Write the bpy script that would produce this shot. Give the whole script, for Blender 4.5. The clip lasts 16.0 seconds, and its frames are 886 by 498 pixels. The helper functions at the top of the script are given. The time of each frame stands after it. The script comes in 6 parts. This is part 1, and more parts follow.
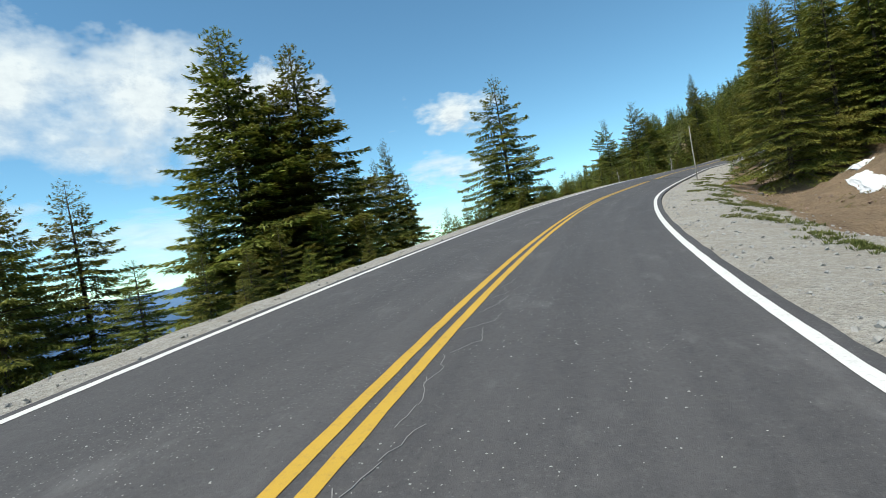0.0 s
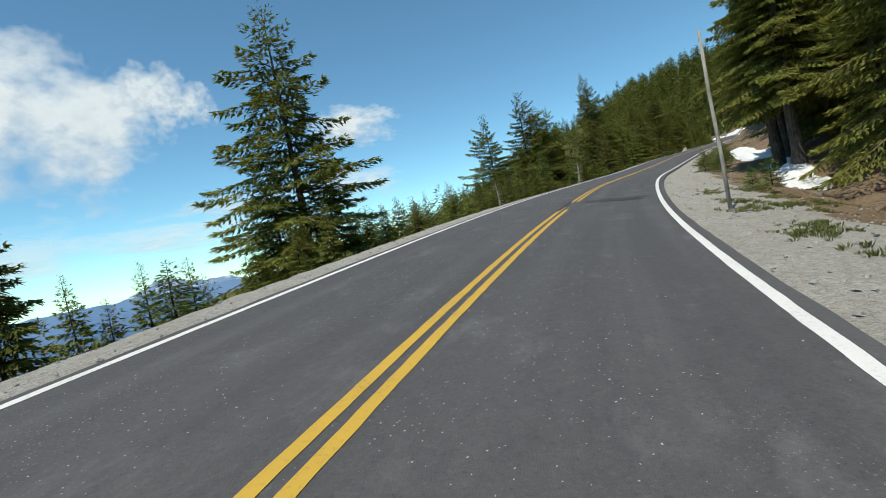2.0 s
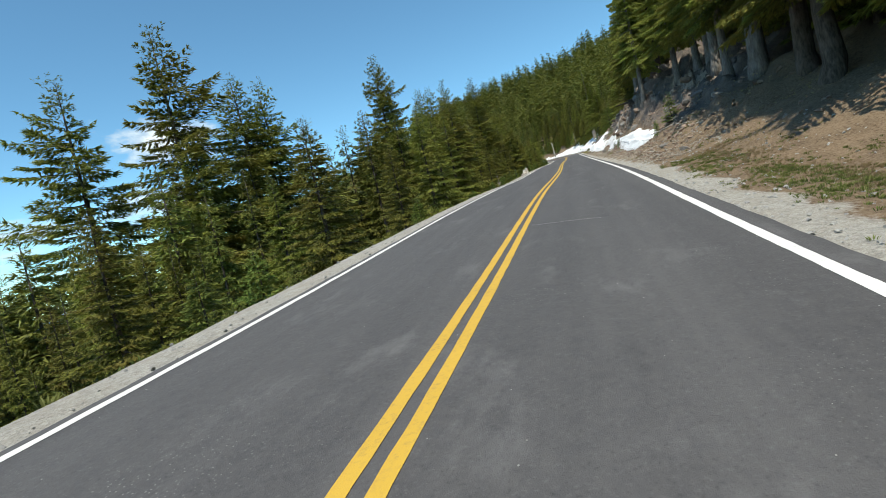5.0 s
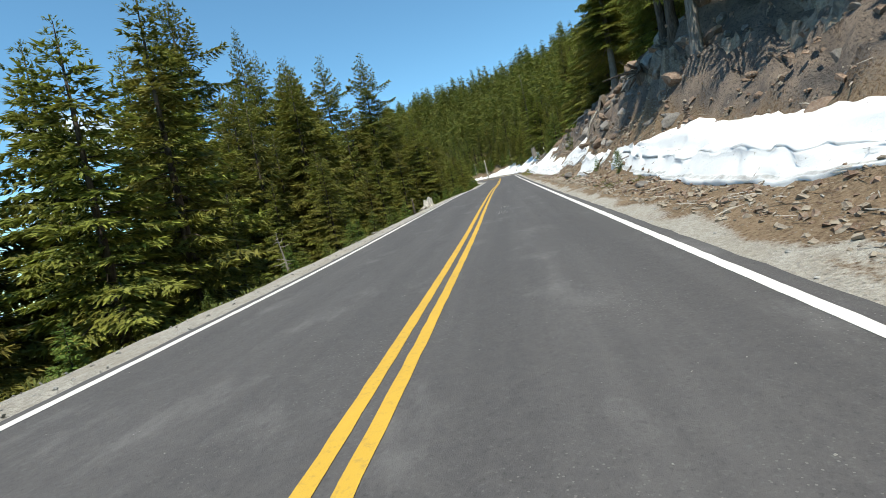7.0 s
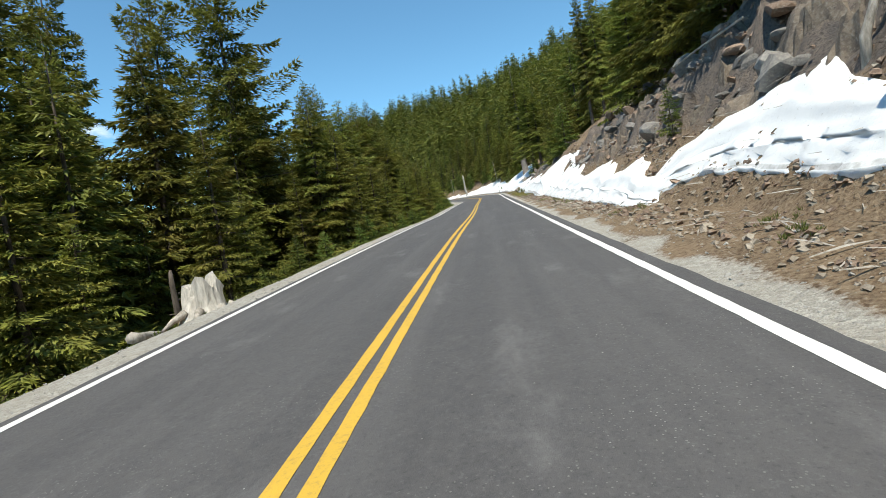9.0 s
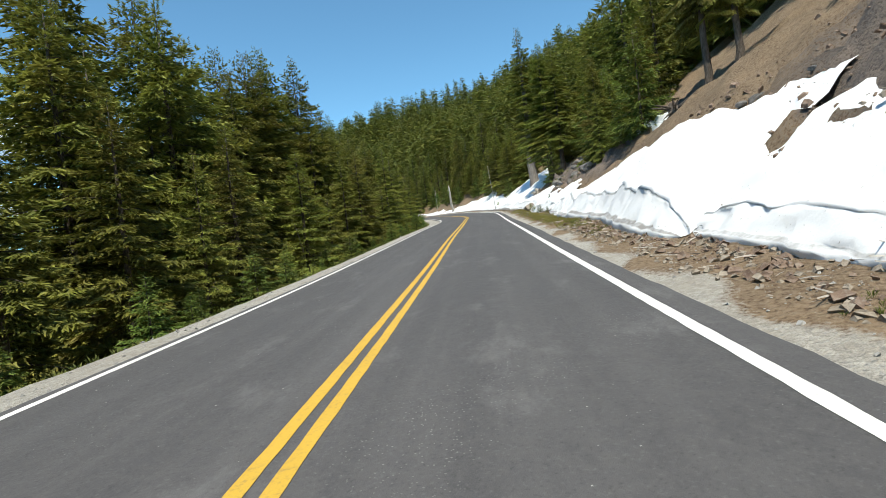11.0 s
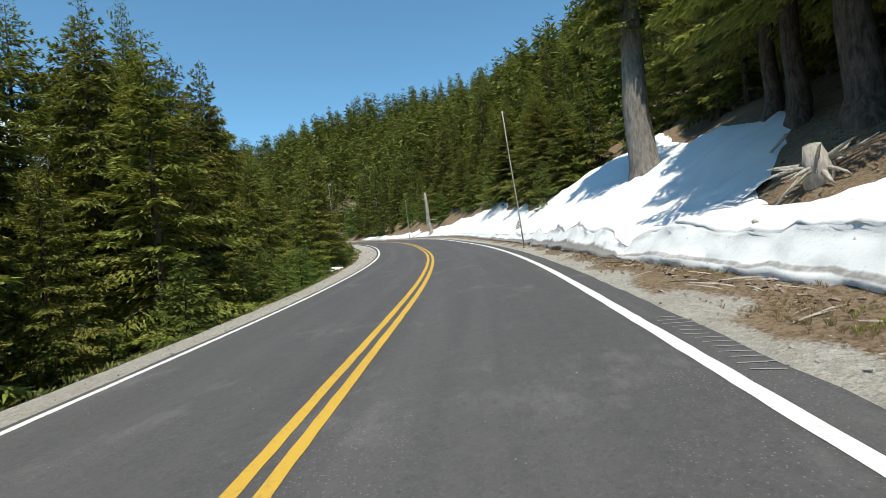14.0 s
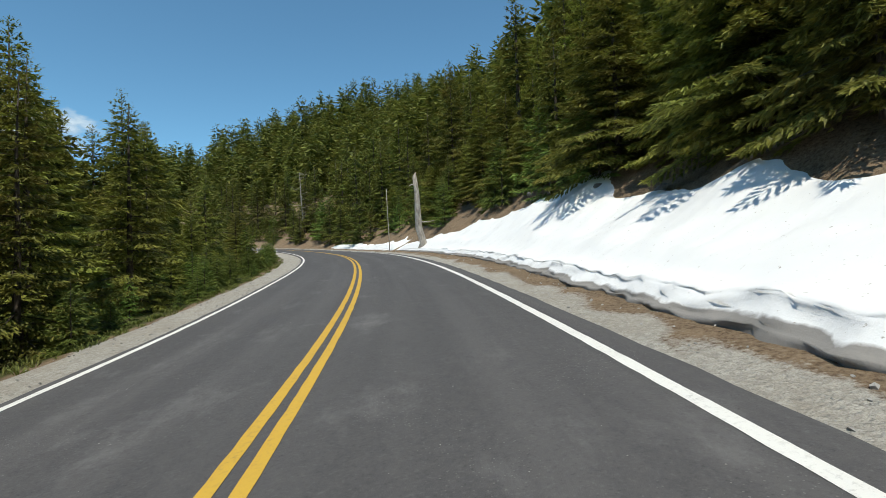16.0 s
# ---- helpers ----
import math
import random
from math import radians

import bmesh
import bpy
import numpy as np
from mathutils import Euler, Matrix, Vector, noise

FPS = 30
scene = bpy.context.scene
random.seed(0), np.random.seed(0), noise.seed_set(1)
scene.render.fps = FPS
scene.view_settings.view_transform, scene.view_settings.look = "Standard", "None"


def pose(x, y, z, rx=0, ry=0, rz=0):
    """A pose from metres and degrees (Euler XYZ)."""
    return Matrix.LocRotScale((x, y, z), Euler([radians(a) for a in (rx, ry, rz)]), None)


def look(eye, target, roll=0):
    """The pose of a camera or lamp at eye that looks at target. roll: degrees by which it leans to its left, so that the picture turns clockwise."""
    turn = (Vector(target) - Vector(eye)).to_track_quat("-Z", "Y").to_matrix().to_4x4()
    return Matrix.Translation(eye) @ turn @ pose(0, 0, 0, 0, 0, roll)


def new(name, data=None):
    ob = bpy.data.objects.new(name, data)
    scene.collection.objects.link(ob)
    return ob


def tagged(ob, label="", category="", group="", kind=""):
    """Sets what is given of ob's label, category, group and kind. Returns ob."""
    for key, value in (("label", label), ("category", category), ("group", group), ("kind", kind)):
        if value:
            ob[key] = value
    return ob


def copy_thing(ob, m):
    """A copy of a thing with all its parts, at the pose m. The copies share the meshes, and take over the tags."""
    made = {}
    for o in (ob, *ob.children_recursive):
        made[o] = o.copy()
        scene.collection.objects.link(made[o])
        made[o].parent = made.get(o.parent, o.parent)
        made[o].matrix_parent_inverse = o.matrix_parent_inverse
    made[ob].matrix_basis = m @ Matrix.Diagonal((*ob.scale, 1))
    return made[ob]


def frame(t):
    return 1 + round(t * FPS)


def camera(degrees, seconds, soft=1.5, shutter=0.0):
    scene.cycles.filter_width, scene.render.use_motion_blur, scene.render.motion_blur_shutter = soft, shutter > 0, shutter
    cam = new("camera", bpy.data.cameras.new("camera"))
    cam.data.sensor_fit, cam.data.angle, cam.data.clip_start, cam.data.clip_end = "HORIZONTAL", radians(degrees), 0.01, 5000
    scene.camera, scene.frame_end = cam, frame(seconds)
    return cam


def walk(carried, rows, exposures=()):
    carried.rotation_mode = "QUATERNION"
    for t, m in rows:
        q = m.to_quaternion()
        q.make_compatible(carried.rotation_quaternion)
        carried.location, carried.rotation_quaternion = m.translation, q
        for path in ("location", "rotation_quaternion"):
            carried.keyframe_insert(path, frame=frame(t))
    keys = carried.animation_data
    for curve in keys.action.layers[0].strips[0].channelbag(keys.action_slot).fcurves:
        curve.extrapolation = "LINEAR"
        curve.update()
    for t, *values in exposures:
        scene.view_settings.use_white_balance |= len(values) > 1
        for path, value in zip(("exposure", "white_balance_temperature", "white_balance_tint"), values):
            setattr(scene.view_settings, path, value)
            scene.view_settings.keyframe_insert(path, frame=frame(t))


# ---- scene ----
cam = camera(81.93, 16.0, soft=0.75)
ROWS = [
    (0.0, 0.323, -19.139, 0.774, 88.734, 9.719, 3.620),
    (0.5, 2.252, -10.889, 1.296, 88.488, 10.073, 0.523),
    (1.0, 4.622, -2.814, 1.758, 88.315, 10.390, -2.519),
    (1.5, 7.323, 5.090, 2.261, 88.204, 10.776, -5.233),
    (2.0, 10.365, 12.804, 2.802, 88.099, 11.309, -7.885),
    (2.5, 13.779, 20.387, 3.340, 87.936, 11.682, -10.650),
    (3.0, 17.638, 27.844, 3.885, 87.684, 12.352, -13.672),
    (3.5, 22.014, 35.124, 4.431, 87.235, 12.295, -17.072),
    (4.0, 26.759, 42.246, 4.999, 86.951, 12.889, -20.154),
    (4.5, 31.763, 49.107, 5.571, 86.668, 13.028, -23.061),
    (5.0, 36.872, 55.709, 6.186, 86.548, 12.985, -25.872),
    (7.5, 62.094, 84.562, 8.888, 86.905, 10.219, -34.079),
    (8.0, 66.923, 90.149, 9.389, 87.257, 9.813, -34.607),
    (8.5, 71.688, 95.700, 9.912, 87.644, 9.767, -35.003),
    (9.0, 76.432, 101.220, 10.424, 88.024, 9.097, -35.388),
    (11.5, 101.048, 129.224, 12.883, 89.705, 6.574, -36.593),
    (12.0, 105.923, 134.896, 13.422, 89.980, 6.279, -36.797),
    (12.5, 110.841, 140.535, 13.961, 90.395, 5.561, -36.999),
    (13.0, 115.767, 146.182, 14.460, 90.706, 5.454, -37.033),
    (13.5, 120.706, 151.814, 14.979, 90.963, 5.322, -37.083),
    (14.0, 125.570, 157.508, 15.528, 91.344, 4.863, -37.159),
    (14.5, 130.335, 163.255, 16.037, 91.650, 3.593, -37.322),
    (15.0, 135.025, 169.057, 16.525, 91.885, 3.484, -37.188),
    (15.5, 139.493, 174.993, 17.030, 92.062, 2.881, -37.128),
    (16.0, 143.813, 181.044, 17.494, 92.263, 2.181, -37.034),
]
walk(cam, [(t, pose(x, y, z, rx, ry, rz)) for t, x, y, z, rx, ry, rz in ROWS],
     exposures=((0.0, 0.2, 7000, 5), (2.5, 0.0, 7000, 5), (5.0, 0.35, 7000, 5), (8.5, 0.55, 7000, 5), (12.5, 0.5, 7000, 5), (14.5, 0.3, 7000, 5), (16.0, 0.1, 7000, 5)))

# the road's centre line, a knot every 12 m, and its crossfall in degrees (right side up: plus)
KNOTS = [
    (-2.31, -23.74, -0.81),
    (0.21, -12.03, -0.11),
    (3.48, -0.51, 0.61),
    (7.55, 10.74, 1.38),
    (12.61, 21.59, 2.12),
    (18.29, 32.11, 2.88),
    (24.61, 42.29, 3.68),
    (31.86, 51.83, 4.39),
    (39.67, 60.91, 5.24),
    (47.54, 69.92, 6.20),
    (55.53, 78.85, 7.01),
    (63.41, 87.90, 7.76),
    (71.20, 97.00, 8.59),
    (79.01, 106.08, 9.42),
    (86.87, 115.14, 10.23),
    (94.81, 124.13, 10.99),
    (102.65, 133.21, 11.74),
    (110.45, 142.31, 12.58),
    (118.32, 151.34, 13.41),
    (126.18, 160.38, 14.27),
    (133.93, 169.53, 15.06),
    (141.11, 179.10, 15.83),
    (147.61, 189.16, 16.60),
    (153.48, 199.58, 17.46),
    (158.78, 210.32, 18.24),
    (163.35, 221.39, 18.98),
    (166.99, 232.80, 19.71),
    (169.67, 244.47, 20.47),
    (171.41, 256.31, 21.24),
    (172.21, 268.26, 22.01),
]
BANK = [-3.4, -4.3, -4.9, -5.7, -6.3, -6.3, -4.5, -4.2, -2.3, -1.7, -2.2, -1.1, -0.5, -0.2, -0.1, -0.1, 1.4, 2.4, 2.0, 2.7, 3.5, 3.7, 4.0, 3.9, 3.4, 2.5, 1.6, 1.0, 0.7, 0.5]

# ---- world and light ----
SUN_AZ, SUN_EL = math.radians(221.0), math.radians(64.0)
to_sun = Vector((math.sin(SUN_AZ) * math.cos(SUN_EL), math.cos(SUN_AZ) * math.cos(SUN_EL), math.sin(SUN_EL)))
world = bpy.data.worlds.new("sky")
scene.world = world
world.use_nodes = True
wn, wl = world.node_tree.nodes, world.node_tree.links
sky = wn.new("ShaderNodeTexSky")
sky.sky_type = "NISHITA"
sky.sun_disc = False
sky.sun_elevation = SUN_EL
sky.sun_rotation = SUN_AZ
sky.altitude = 2600
sky.air_density = 1.0
sky.dust_density = 0.1
sky.ozone_density = 1.0
tint = wn.new("ShaderNodeMix")
tint.data_type = "RGBA"
tint.blend_type = "MULTIPLY"
tint.inputs[0].default_value = 1.0
tint.inputs[7].default_value = (0.62, 0.95, 1.0, 1)
wl.new(sky.outputs[0], tint.inputs[6])
wl.new(tint.outputs[2], wn["Background"].inputs[0])
wn["Background"].inputs[1].default_value = 0.17
sun = new("sun", bpy.data.lights.new("sun", "SUN"))
sun.data.energy = 3.9
sun.data.angle = math.radians(0.53)
sun.data.color = (1.0, 0.955, 0.88)
sun.matrix_world = look((0, 0, 90), Vector((0, 0, 90)) - to_sun)


# ---- materials ----
def material(name, rough=0.9, metal=0.0, spec=0.3):
    m = bpy.data.materials.new(name)
    m.use_nodes = True
    b = m.node_tree.nodes["Principled BSDF"]
    b.inputs["Roughness"].default_value = rough
    b.inputs["Metallic"].default_value = metal
    b.inputs["Specular IOR Level"].default_value = spec
    return m, m.node_tree.nodes, m.node_tree.links, b


def coords(n, l):
    return n.new("ShaderNodeTexCoord").outputs["Object"]


def where(n):
    return n.new("ShaderNodeNewGeometry").outputs["Position"]


def noise_tex(n, l, vec, scale, detail=4.0, rough=0.55):
    t = n.new("ShaderNodeTexNoise")
    t.inputs["Scale"].default_value = scale
    t.inputs["Detail"].default_value = detail
    t.inputs["Roughness"].default_value = rough
    l.new(vec, t.inputs["Vector"])
    return t.outputs["Fac"]


def stretch(n, l, vec, sx, sy, sz):
    t = n.new("ShaderNodeMapping")
    t.inputs["Scale"].default_value = (sx, sy, sz)
    l.new(vec, t.inputs["Vector"])
    return t.outputs["Vector"]


def ramp(n, l, fac, stops):
    r = n.new("ShaderNodeValToRGB")
    e = r.color_ramp.elements
    while len(e) < len(stops):
        e.new(0.5)
    for k, (p, c) in enumerate(stops):
        e[k].position = p
        e[k].color = (*c, 1) if len(c) == 3 else c
    l.new(fac, r.inputs["Fac"])
    return r.outputs["Color"]


def grey(a):
    return (a, a, a)


def mix(n, l, fac, a, b, kind="MIX"):
    m = n.new("ShaderNodeMix")
    m.data_type = "RGBA"
    m.blend_type = kind
    for v, key in ((fac, 0), (a, 6), (b, 7)):
        if hasattr(v, "is_output"):
            l.new(v, m.inputs[key])
        elif key == 0:
            m.inputs[key].default_value = v
        else:
            m.inputs[key].default_value = (*v, 1)
    return m.outputs[2]


def calc(n, l, op, a, b=0.0):
    m = n.new("ShaderNodeMath")
    m.operation = op
    for k, v in enumerate((a, b)):
        if hasattr(v, "is_output"):
            l.new(v, m.inputs[k])
        else:
            m.inputs[k].default_value = v
    return m.outputs[0]


def bump(n, l, b, height, strength=0.5, dist=0.02, under=None):
    t = n.new("ShaderNodeBump")
    t.inputs["Strength"].default_value = strength
    t.inputs["Distance"].default_value = dist
    l.new(height, t.inputs["Height"])
    if under:
        l.new(under, t.inputs["Normal"])
    l.new(t.outputs[0], b.inputs["Normal"])
    return t.outputs[0]


def attribute(n, name):
    a = n.new("ShaderNodeAttribute")
    a.attribute_name = name
    return a


def asphalt_material(name, dark, light, fleck, tone=1.0):
    """Worn chip-seal: fine aggregate, tyre-polished streaks along the lane (attribute lane = metres across, along)."""
    m, n, l, b = material(name, 0.82, 0, 0.35)
    lane = attribute(n, "lane").outputs["Vector"]
    p = where(n)
    fine = noise_tex(n, l, p, 95, 3, 0.7)
    mid = noise_tex(n, l, p, 9, 5, 0.6)
    streak = noise_tex(n, l, stretch(n, l, lane, 1.7, 0.05, 1), 1.0, 5, 0.6)
    broad = noise_tex(n, l, stretch(n, l, lane, 0.35, 0.03, 1), 1.0, 3)
    base = mix(n, l, fine, dark, light)
    base = mix(n, l, ramp(n, l, streak, [(0.42, grey(0)), (0.72, grey(0.5))]), base, (0.135, 0.129, 0.130))
    base = mix(n, l, ramp(n, l, broad, [(0.35, grey(0.0)), (0.7, grey(0.35))]), base, (0.065, 0.063, 0.065))
    base = mix(n, l, ramp(n, l, mid, [(0.35, grey(0.0)), (0.75, grey(0.3))]), base, (0.13, 0.125, 0.12))
    speck = noise_tex(n, l, p, 34, 2, 0.6)
    base = mix(n, l, ramp(n, l, speck, [(0.56, grey(0)), (0.78, grey(0.3))]), base, (0.18, 0.183, 0.183))
    base = mix(n, l, ramp(n, l, speck, [(0.24, grey(0.4)), (0.42, grey(0))]), base, (0.022, 0.021, 0.023))
    scuff = noise_tex(n, l, stretch(n, l, lane, 1.0, 0.45, 1), 1.1, 9, 0.72)
    base = mix(n, l, ramp(n, l, scuff, [(0.55, grey(0)), (0.78, grey(0.6))]), base, (0.21, 0.203, 0.203))
    base = mix(n, l, ramp(n, l, scuff, [(0.24, grey(0.45)), (0.42, grey(0))]), base, (0.035, 0.034, 0.036))
    chip = n.new("ShaderNodeTexVoronoi")
    chip.inputs["Scale"].default_value = 26
    l.new(p, chip.inputs["Vector"])
    few = noise_tex(n, l, p, 0.55, 3)
    spot = calc(n, l, "MULTIPLY", calc(n, l, "LESS_THAN", chip.outputs["Distance"], 0.16), ramp(n, l, few, [(0.5, grey(0)), (0.68, grey(fleck))]))
    base = mix(n, l, spot, base, (0.36, 0.35, 0.33))
    base = mix(n, l, 1.0, base, grey(tone), "MULTIPLY")
    l.new(base, b.inputs["Base Color"])
    bump(n, l, b, fine, 0.55, 0.008, bump(n, l, b, mid, 0.2, 0.01))
    return m


def paint_material(name, colour, worn, wear=0.5):
    m, n, l, b = material(name, 0.7, 0, 0.35)
    p = where(n)
    w = noise_tex(n, l, p, 22, 6, 0.75)
    w2 = noise_tex(n, l, p, 1.3, 4)
    f = calc(n, l, "MULTIPLY", ramp(n, l, w, [(0.52, grey(0)), (0.66, grey(1))]), ramp(n, l, w2, [(0.35, grey(0.1)), (0.7, grey(wear))]))
    tone = mix(n, l, w2, colour, tuple(0.84 * c for c in colour))
    l.new(mix(n, l, f, tone, worn), b.inputs["Base Color"])
    bump(n, l, b, noise_tex(n, l, p, 95, 3), 0.4, 0.006)
    return m


def ground_material():
    """Mountain soil; the zone attribute says gravel (r), green growth (g), bare rock (b)."""
    m, n, l, b = material("mountain_soil", 0.95, 0, 0.2)
    p = where(n)
    zone = n.new("ShaderNodeSeparateColor")
    l.new(attribute(n, "zone").outputs["Color"], zone.inputs[0])
    a = noise_tex(n, l, p, 1.1, 6, 0.62)
    f = noise_tex(n, l, p, 14, 5, 0.7)
    g = noise_tex(n, l, p, 60, 3, 0.7)
    soil = mix(n, l, ramp(n, l, a, [(0.3, grey(0)), (0.7, grey(1))]), (0.125, 0.083, 0.052), (0.245, 0.17, 0.108))
    soil = mix(n, l, ramp(n, l, f, [(0.42, grey(0)), (0.7, grey(0.8))]), soil, (0.33, 0.26, 0.18))
    soil = mix(n, l, ramp(n, l, f, [(0.3, grey(0.7)), (0.46, grey(0))]), soil, (0.05, 0.034, 0.024))
    stone = n.new("ShaderNodeTexVoronoi")
    stone.inputs["Scale"].default_value = 17
    l.new(p, stone.inputs["Vector"])
    gravel = mix(n, l, stone.outputs["Color"], (0.34, 0.32, 0.285), (0.55, 0.525, 0.475))
    gravel = mix(n, l, ramp(n, l, g, [(0.35, grey(0.55)), (0.55, grey(0))]), gravel, (0.15, 0.135, 0.115))
    gravel = mix(n, l, ramp(n, l, a, [(0.4, grey(0)), (0.75, grey(0.5))]), gravel, (0.30, 0.26, 0.205))
    green = mix(n, l, f, (0.035, 0.045, 0.014), (0.11, 0.11, 0.036))
    rock = mix(n, l, ramp(n, l, a, [(0.35, grey(0)), (0.65, grey(1))]), (0.10, 0.09, 0.085), (0.235, 0.185, 0.15))
    rock = mix(n, l, ramp(n, l, f, [(0.35, grey(0.75)), (0.5, grey(0))]), rock, (0.045, 0.04, 0.038))
    edge = calc(n, l, "MULTIPLY", calc(n, l, "SUBTRACT", f, 0.5), 0.9)
    def fac(ch):
        return ramp(n, l, calc(n, l, "ADD", zone.outputs[ch], edge), [(0.38, grey(0)), (0.62, grey(1))])
    c = mix(n, l, fac(2), soil, rock)
    c = mix(n, l, fac(1), c, green)
    c = mix(n, l, fac(0), c, gravel)
    l.new(c, b.inputs["Base Color"])
    bump(n, l, b, stone.outputs["Distance"], 0.5, 0.03, bump(n, l, b, f, 0.8, 0.09))
    return m


def rock_material(name, tone_a, tone_b):
    m, n, l, b = material(name, 0.9, 0, 0.25)
    p = coords(n, l)
    rnd = n.new("ShaderNodeObjectInfo").outputs["Random"]
    a = noise_tex(n, l, p, 2.6, 7, 0.65)
    f = noise_tex(n, l, p, 16, 5, 0.7)
    c = mix(n, l, ramp(n, l, a, [(0.3, grey(0)), (0.7, grey(1))]), tone_a, tone_b)
    c = mix(n, l, ramp(n, l, f, [(0.5, grey(0)), (0.72, grey(0.7))]), c, (0.36, 0.33, 0.28))
    # Dips of the fine bump go near black: crevice shade put into the colour.
    c = mix(n, l, ramp(n, l, f, [(0.28, grey(0.8)), (0.42, grey(0))]), c, (0.05, 0.045, 0.04))
    hs = n.new("ShaderNodeHueSaturation")
    l.new(calc(n, l, "ADD", calc(n, l, "MULTIPLY", rnd, 0.6), 0.7), hs.inputs["Value"])
    l.new(c, hs.inputs["Color"])
    l.new(hs.outputs[0], b.inputs["Base Color"])
    bump(n, l, b, f, 0.6, 0.03, bump(n, l, b, a, 0.7, 0.08))
    return m


def snow_material():
    m, n, l, b = material("old_snow", 0.62, 0, 0.3)
    p = where(n)
    a = noise_tex(n, l, p, 0.9, 6, 0.6)
    f = noise_tex(n, l, p, 9, 6, 0.7)
    g = noise_tex(n, l, stretch(n, l, p, 7, 7, 1.2), 1.0, 5, 0.65)
    c = mix(n, l, ramp(n, l, a, [(0.35, grey(0)), (0.7, grey(0.5))]), (0.83, 0.835, 0.84), (0.75, 0.76, 0.77))
    fleck = noise_tex(n, l, p, 13, 4, 0.6)
    c = mix(n, l, ramp(n, l, fleck, [(0.66, grey(0)), (0.74, grey(0.8))]), c, (0.22, 0.18, 0.13))
    # This value holds real grime and the shade painted under the ledges.
    dirt_and_shade = attribute(n, "dirt_and_shade").outputs["Fac"]
    k = calc(n, l, "ADD", dirt_and_shade, calc(n, l, "MULTIPLY", calc(n, l, "SUBTRACT", g, 0.5), 0.8))
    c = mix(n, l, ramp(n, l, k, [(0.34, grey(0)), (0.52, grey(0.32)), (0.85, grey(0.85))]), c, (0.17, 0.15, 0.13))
    l.new(c, b.inputs["Base Color"])
    b.inputs["Subsurface Weight"].default_value = 0.0
    bump(n, l, b, f, 0.35, 0.03, bump(n, l, b, g, 0.22, 0.05))
    return m


def needle_material(name, deep, fresh, dry):
    m, n, l, b = material(name, 0.6, 0, 0.25)
    isl = n.new("ShaderNodeNewGeometry").outputs["Random Per Island"]
    rnd = n.new("ShaderNodeObjectInfo").outputs["Random"]
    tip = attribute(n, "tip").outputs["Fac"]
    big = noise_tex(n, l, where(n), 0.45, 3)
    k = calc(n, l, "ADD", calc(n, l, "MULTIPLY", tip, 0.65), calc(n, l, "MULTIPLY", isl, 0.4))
    # Inner sprays are darkened as crown shade; outer tips are lighter new growth.
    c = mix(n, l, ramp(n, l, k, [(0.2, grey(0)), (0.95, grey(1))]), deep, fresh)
    c = mix(n, l, ramp(n, l, big, [(0.45, grey(0)), (0.75, grey(0.6))]), c, dry)
    hs = n.new("ShaderNodeHueSaturation")
    l.new(calc(n, l, "ADD", calc(n, l, "MULTIPLY", rnd, 0.035), 0.482), hs.inputs["Hue"])
    l.new(calc(n, l, "ADD", calc(n, l, "MULTIPLY", rnd, 0.5), 0.78), hs.inputs["Value"])
    l.new(c, hs.inputs["Color"])
    l.new(hs.outputs[0], b.inputs["Base Color"])
    tr = n.new("ShaderNodeBsdfTranslucent")
    l.new(hs.outputs[0], tr.inputs["Color"])
    ms = n.new("ShaderNodeMixShader")
    ms.inputs[0].default_value = 0.28
    l.new(b.outputs[0], ms.inputs[1])
    l.new(tr.outputs[0], ms.inputs[2])
    l.new(ms.outputs[0], n["Material Output"].inputs["Surface"])
    return m


def bark_material(name, a_col, b_col):
    m, n, l, b = material(name, 0.92, 0, 0.2)
    p = coords(n, l)
    f = noise_tex(n, l, stretch(n, l, p, 9, 9, 2.2), 1.0, 6, 0.7)
    g = noise_tex(n, l, p, 1.4, 4)
    c = mix(n, l, ramp(n, l, f, [(0.35, grey(0)), (0.65, grey(1))]), a_col, b_col)
    c = mix(n, l, ramp(n, l, g, [(0.5, grey(0)), (0.75, grey(0.5))]), c, tuple(1.25 * v for v in b_col))
    l.new(c, b.inputs["Base Color"])
    bump(n, l, b, f, 0.9, 0.04)
    return m


ASPHALT = asphalt_material("worn_asphalt", (0.044, 0.042, 0.045), (0.100, 0.096, 0.099), 0.5)
PATCH = asphalt_material("fresh_asphalt", (0.036, 0.036, 0.038), (0.085, 0.083, 0.083), 0.5, 0.66)
WORN_PATCH = asphalt_material("patched_asphalt", (0.046, 0.045, 0.046), (0.110, 0.107, 0.108), 1.3)
YELLOW = paint_material("yellow_road_paint", (0.62, 0.385, 0.055), (0.13, 0.115, 0.09), 0.6)
WHITE = paint_material("white_road_paint", (0.80, 0.79, 0.76), (0.16, 0.155, 0.15), 0.45)
SOIL = ground_material()
GREY_ROCK = rock_material("grey_volcanic_rock", (0.13, 0.12, 0.115), (0.25, 0.235, 0.22))
RED_ROCK = rock_material("rusty_volcanic_rock", (0.16, 0.105, 0.08), (0.30, 0.215, 0.16))
TAN_ROCK = rock_material("tan_broken_rock", (0.17, 0.14, 0.11), (0.36, 0.31, 0.25))
SNOW = snow_material()
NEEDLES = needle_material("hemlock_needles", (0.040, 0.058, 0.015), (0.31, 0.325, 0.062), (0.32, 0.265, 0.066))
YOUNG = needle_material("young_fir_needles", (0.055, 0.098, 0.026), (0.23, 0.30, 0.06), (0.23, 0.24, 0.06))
HERB = needle_material("low_green_leaves", (0.06, 0.085, 0.02), (0.21, 0.23, 0.06), (0.24, 0.21, 0.07))
